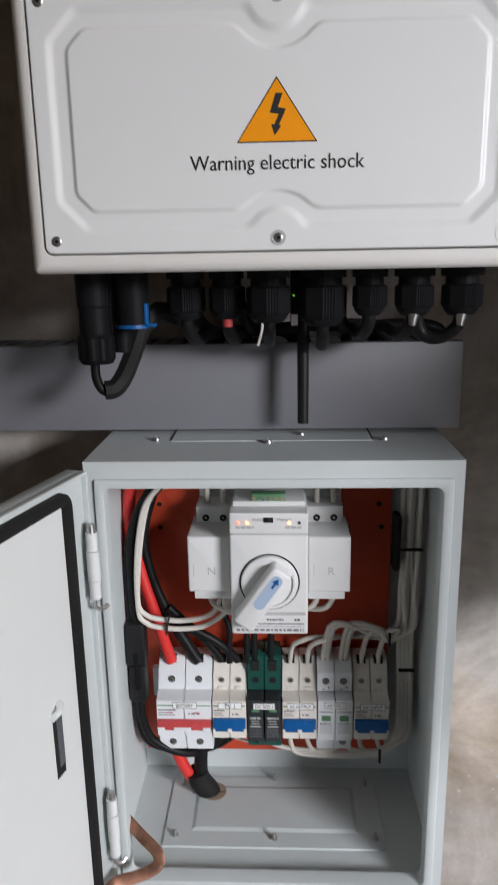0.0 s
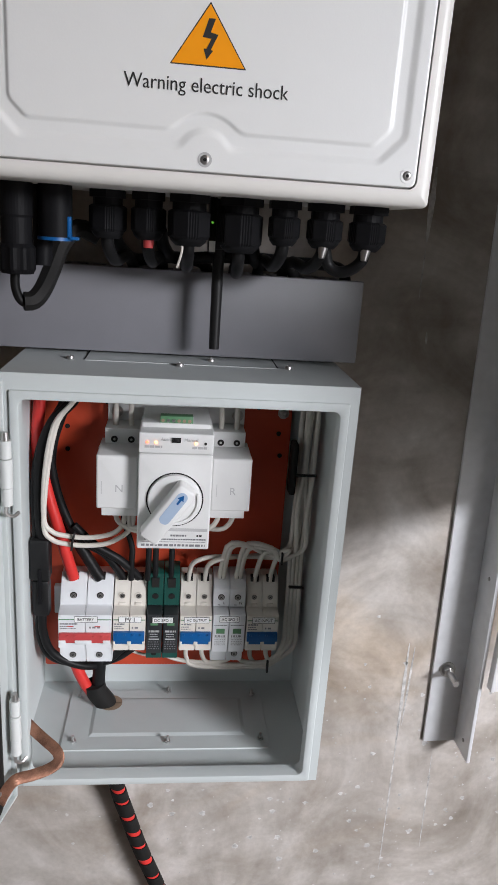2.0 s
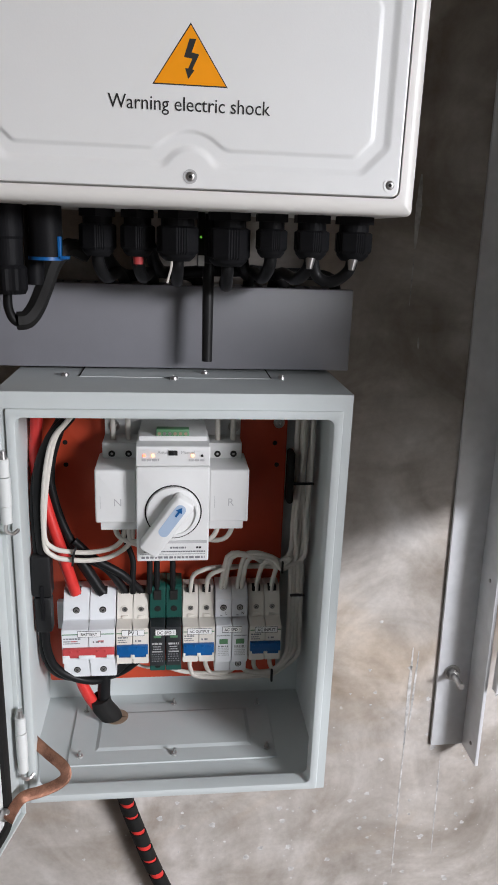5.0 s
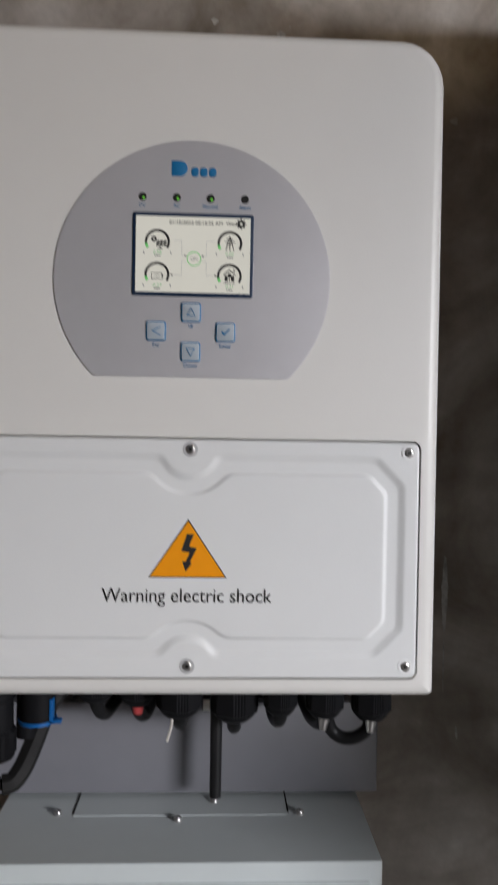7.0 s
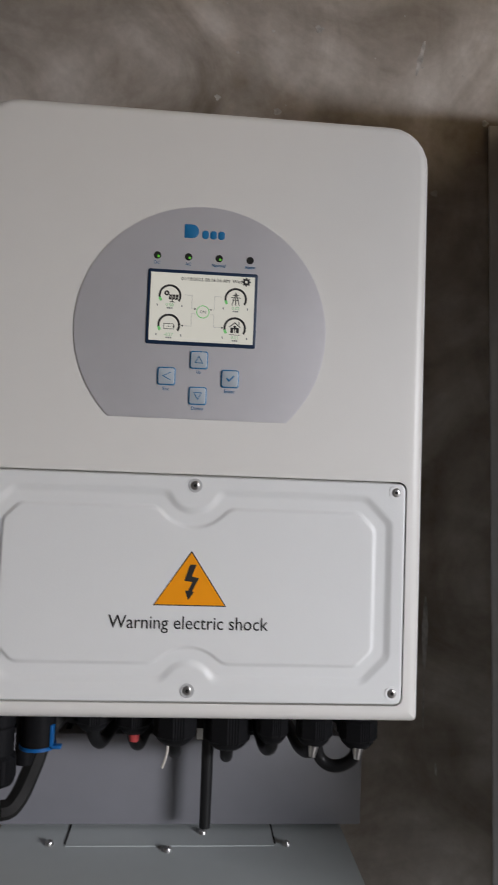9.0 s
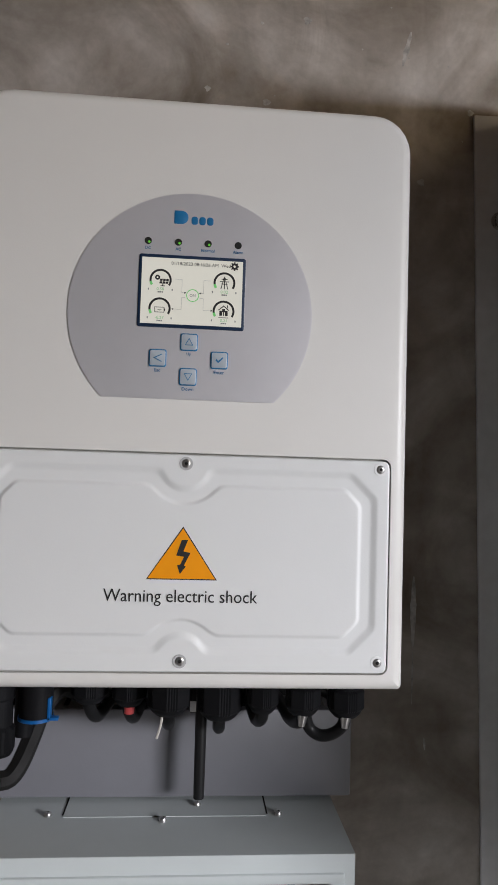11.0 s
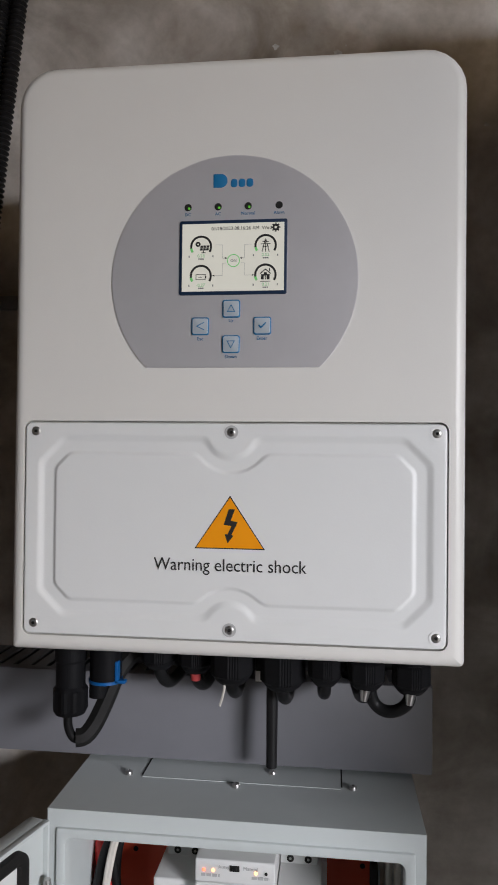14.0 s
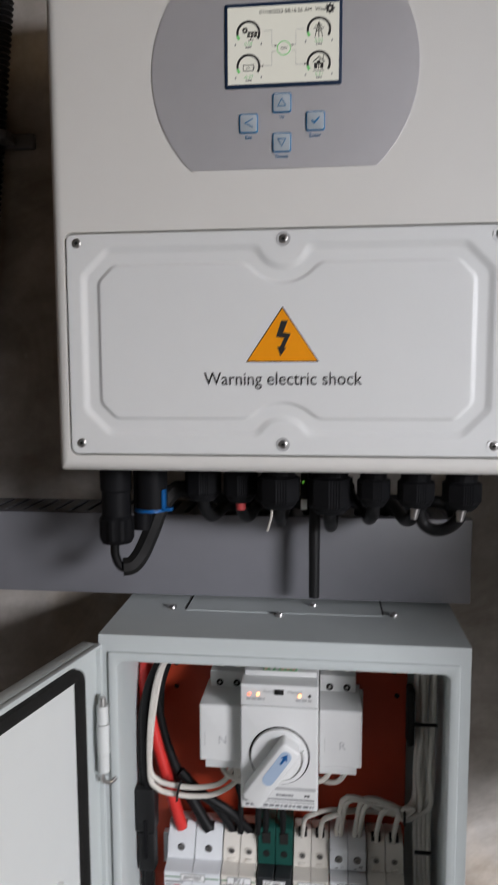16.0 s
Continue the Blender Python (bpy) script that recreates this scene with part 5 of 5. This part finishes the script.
# ---- spiral-wrapped cable below the box ----
hose = thing("wrapped_cable", (-0.06, -0.03, 0.45), "red cable in black spiral wrap hanging below the box", "cable")
hp = [(-0.076, -0.056, 0.876), (-0.073, -0.045, 0.80), (-0.066, -0.025, 0.725), (-0.0520, -0.020, 0.671), (-0.0365, -0.020, 0.622), (-0.0185, -0.020, 0.574), (0.006, -0.02, 0.51), (0.05, -0.02, 0.40), (0.08, -0.02, 0.2), (0.085, -0.02, 0.0)]
part("core", tube(hp, 0.0083, 14, 14), RED, hose, "red cable core")
path = spline(hp, 60)
last, k = 0, 0
while last < len(path) - 4:
    j, run = last, 0.0
    while j < len(path) - 1 and run < 0.0185 + 0.003 * math.sin(k * 1.9):
        run += (path[j + 1] - path[j]).length
        j += 1
    seg_pts = path[last:j + 1]
    if len(seg_pts) > 2:
        bm = bmesh.new()
        up, rings, n = Vector((1, 0.2, 0.4)).normalized(), [], 16
        total = len(seg_pts)
        for i, p in enumerate(seg_pts):
            d = (seg_pts[min(i + 1, total - 1)] - seg_pts[max(i - 1, 0)]).normalized()
            u = (up - d * up.dot(d)).normalized()
            v = d.cross(u)
            rings.append([p + d * (0.0042 * math.cos(2 * math.pi * a / n)) + u * (0.0100 * math.cos(2 * math.pi * a / n)) + v * (0.0100 * math.sin(2 * math.pi * a / n)) for a in range(n)])
        add_rings(bm, rings)
        part("wrap_turn", bm, RUBBER, hose)
    run = 0.0
    while j < len(path) - 1 and run < 0.0065 + 0.002 * math.sin(k * 2.7):
        run += (path[j + 1] - path[j]).length
        j += 1
    last = j
    k += 1

# ---- corrugated conduit on the wall ----
for dx, r in ((0.0, 0.0090), (-0.0190, 0.0092)):
    run = [(-0.2765 + dx + (z - 1.996) * 0.115 + 0.0008 * math.sin(9 * z + 40 * dx), -0.010 - 0.002 * math.sin(6 * z), z) for z in (1.37, 1.5, 1.65, 1.8, 1.95, 2.1, 2.3, 2.6, 2.9)]
    conduit = part("corrugated_conduit", tube(run, r, 14, 250, ribs=(0.0058, 0.0024)), BLACK)
    tagged(conduit, "black corrugated conduit running up the wall", "conduit", "conduits on the wall")
clip = thing("wall_clip", (-0.296, 0.0, 1.734), "small grey plastic clip screwed to the wall", "clip")
part("base", box(-0.318, -0.268, -0.006, WALL - 0.0005, 1.727, 1.742, bevel=0.002), TRUNK, clip)
part("saddle", box(-0.314, -0.286, -0.030, -0.004, 1.729, 1.740, bevel=0.004), TRUNK, clip)

# ---- steel angle and cabinet beside the inverter ----
angle = thing("angle_bar", (0.358, 0, 0.768), "galvanised steel angle bar bolted upright to the wall", "angle bar")
am = Matrix.Translation((0.3345, WALL - 0.0005, 0.768)) @ pose(0, 0, 0, 0, -1.3, 0)
part("wall_leg", box(0, 0.047, -0.0045, 0.0, 0, 1.225, bevel=0.0006, m=am), GALV, angle)
part("front_leg", box(0.0425, 0.047, -0.047, -0.0045, 0, 1.225, bevel=0.0006, m=am), GALV, angle)
for u, z in ((0.0185, 0.112), (0.028, 1.105)):
    bm = bmesh.new()
    add_cyl(bm, am @ Vector((u, -0.0045, z)), am @ Vector((u, -0.0062, z)), 0.0105, seg=22)
    add_cyl(bm, am @ Vector((u, -0.006, z)), am @ Vector((u, -0.013, z)), 0.0075, seg=6)
    add_cyl(bm, am @ Vector((u, -0.013, z)), am @ Vector((u, -0.036, z)), 0.004, seg=14)
    part("anchor_bolt", bm, STEEL, angle, "zinc anchor bolt with nut and washer")
for z in (0.022, 0.255):
    part("rivet", cyl(am @ Vector((0.0432, -0.030, z)), am @ Vector((0.0412, -0.030, z)), 0.003, 0.002, seg=10), STEEL, angle)
side = thing("wall_cabinet", (0.66, -0.12, 0.88), "grey metal wall cabinet fixed to steel angle bars", "cabinet")
part("fixing_flange", box(0.3835, 0.388, -0.058, -0.046, 0.886, 1.96, bevel=0.0006), GALV, side, "folded sheet flange")
# Case and board stay out of view; the board is added to shade the wall.
part("case", box(0.412, 0.95, -0.075, -0.012, 1.16, 2.0, bevel=0.004), GREY, side)
part("shade_board", box(0.392, 0.410, -0.44, -0.012, 1.14, 2.0, bevel=0.003), GREY, side, "unseen grey board that casts the shade on the wall")
part("back_rail", box(0.3883, 0.44, -0.056, -0.05, 0.886, 1.16), GALV, side)
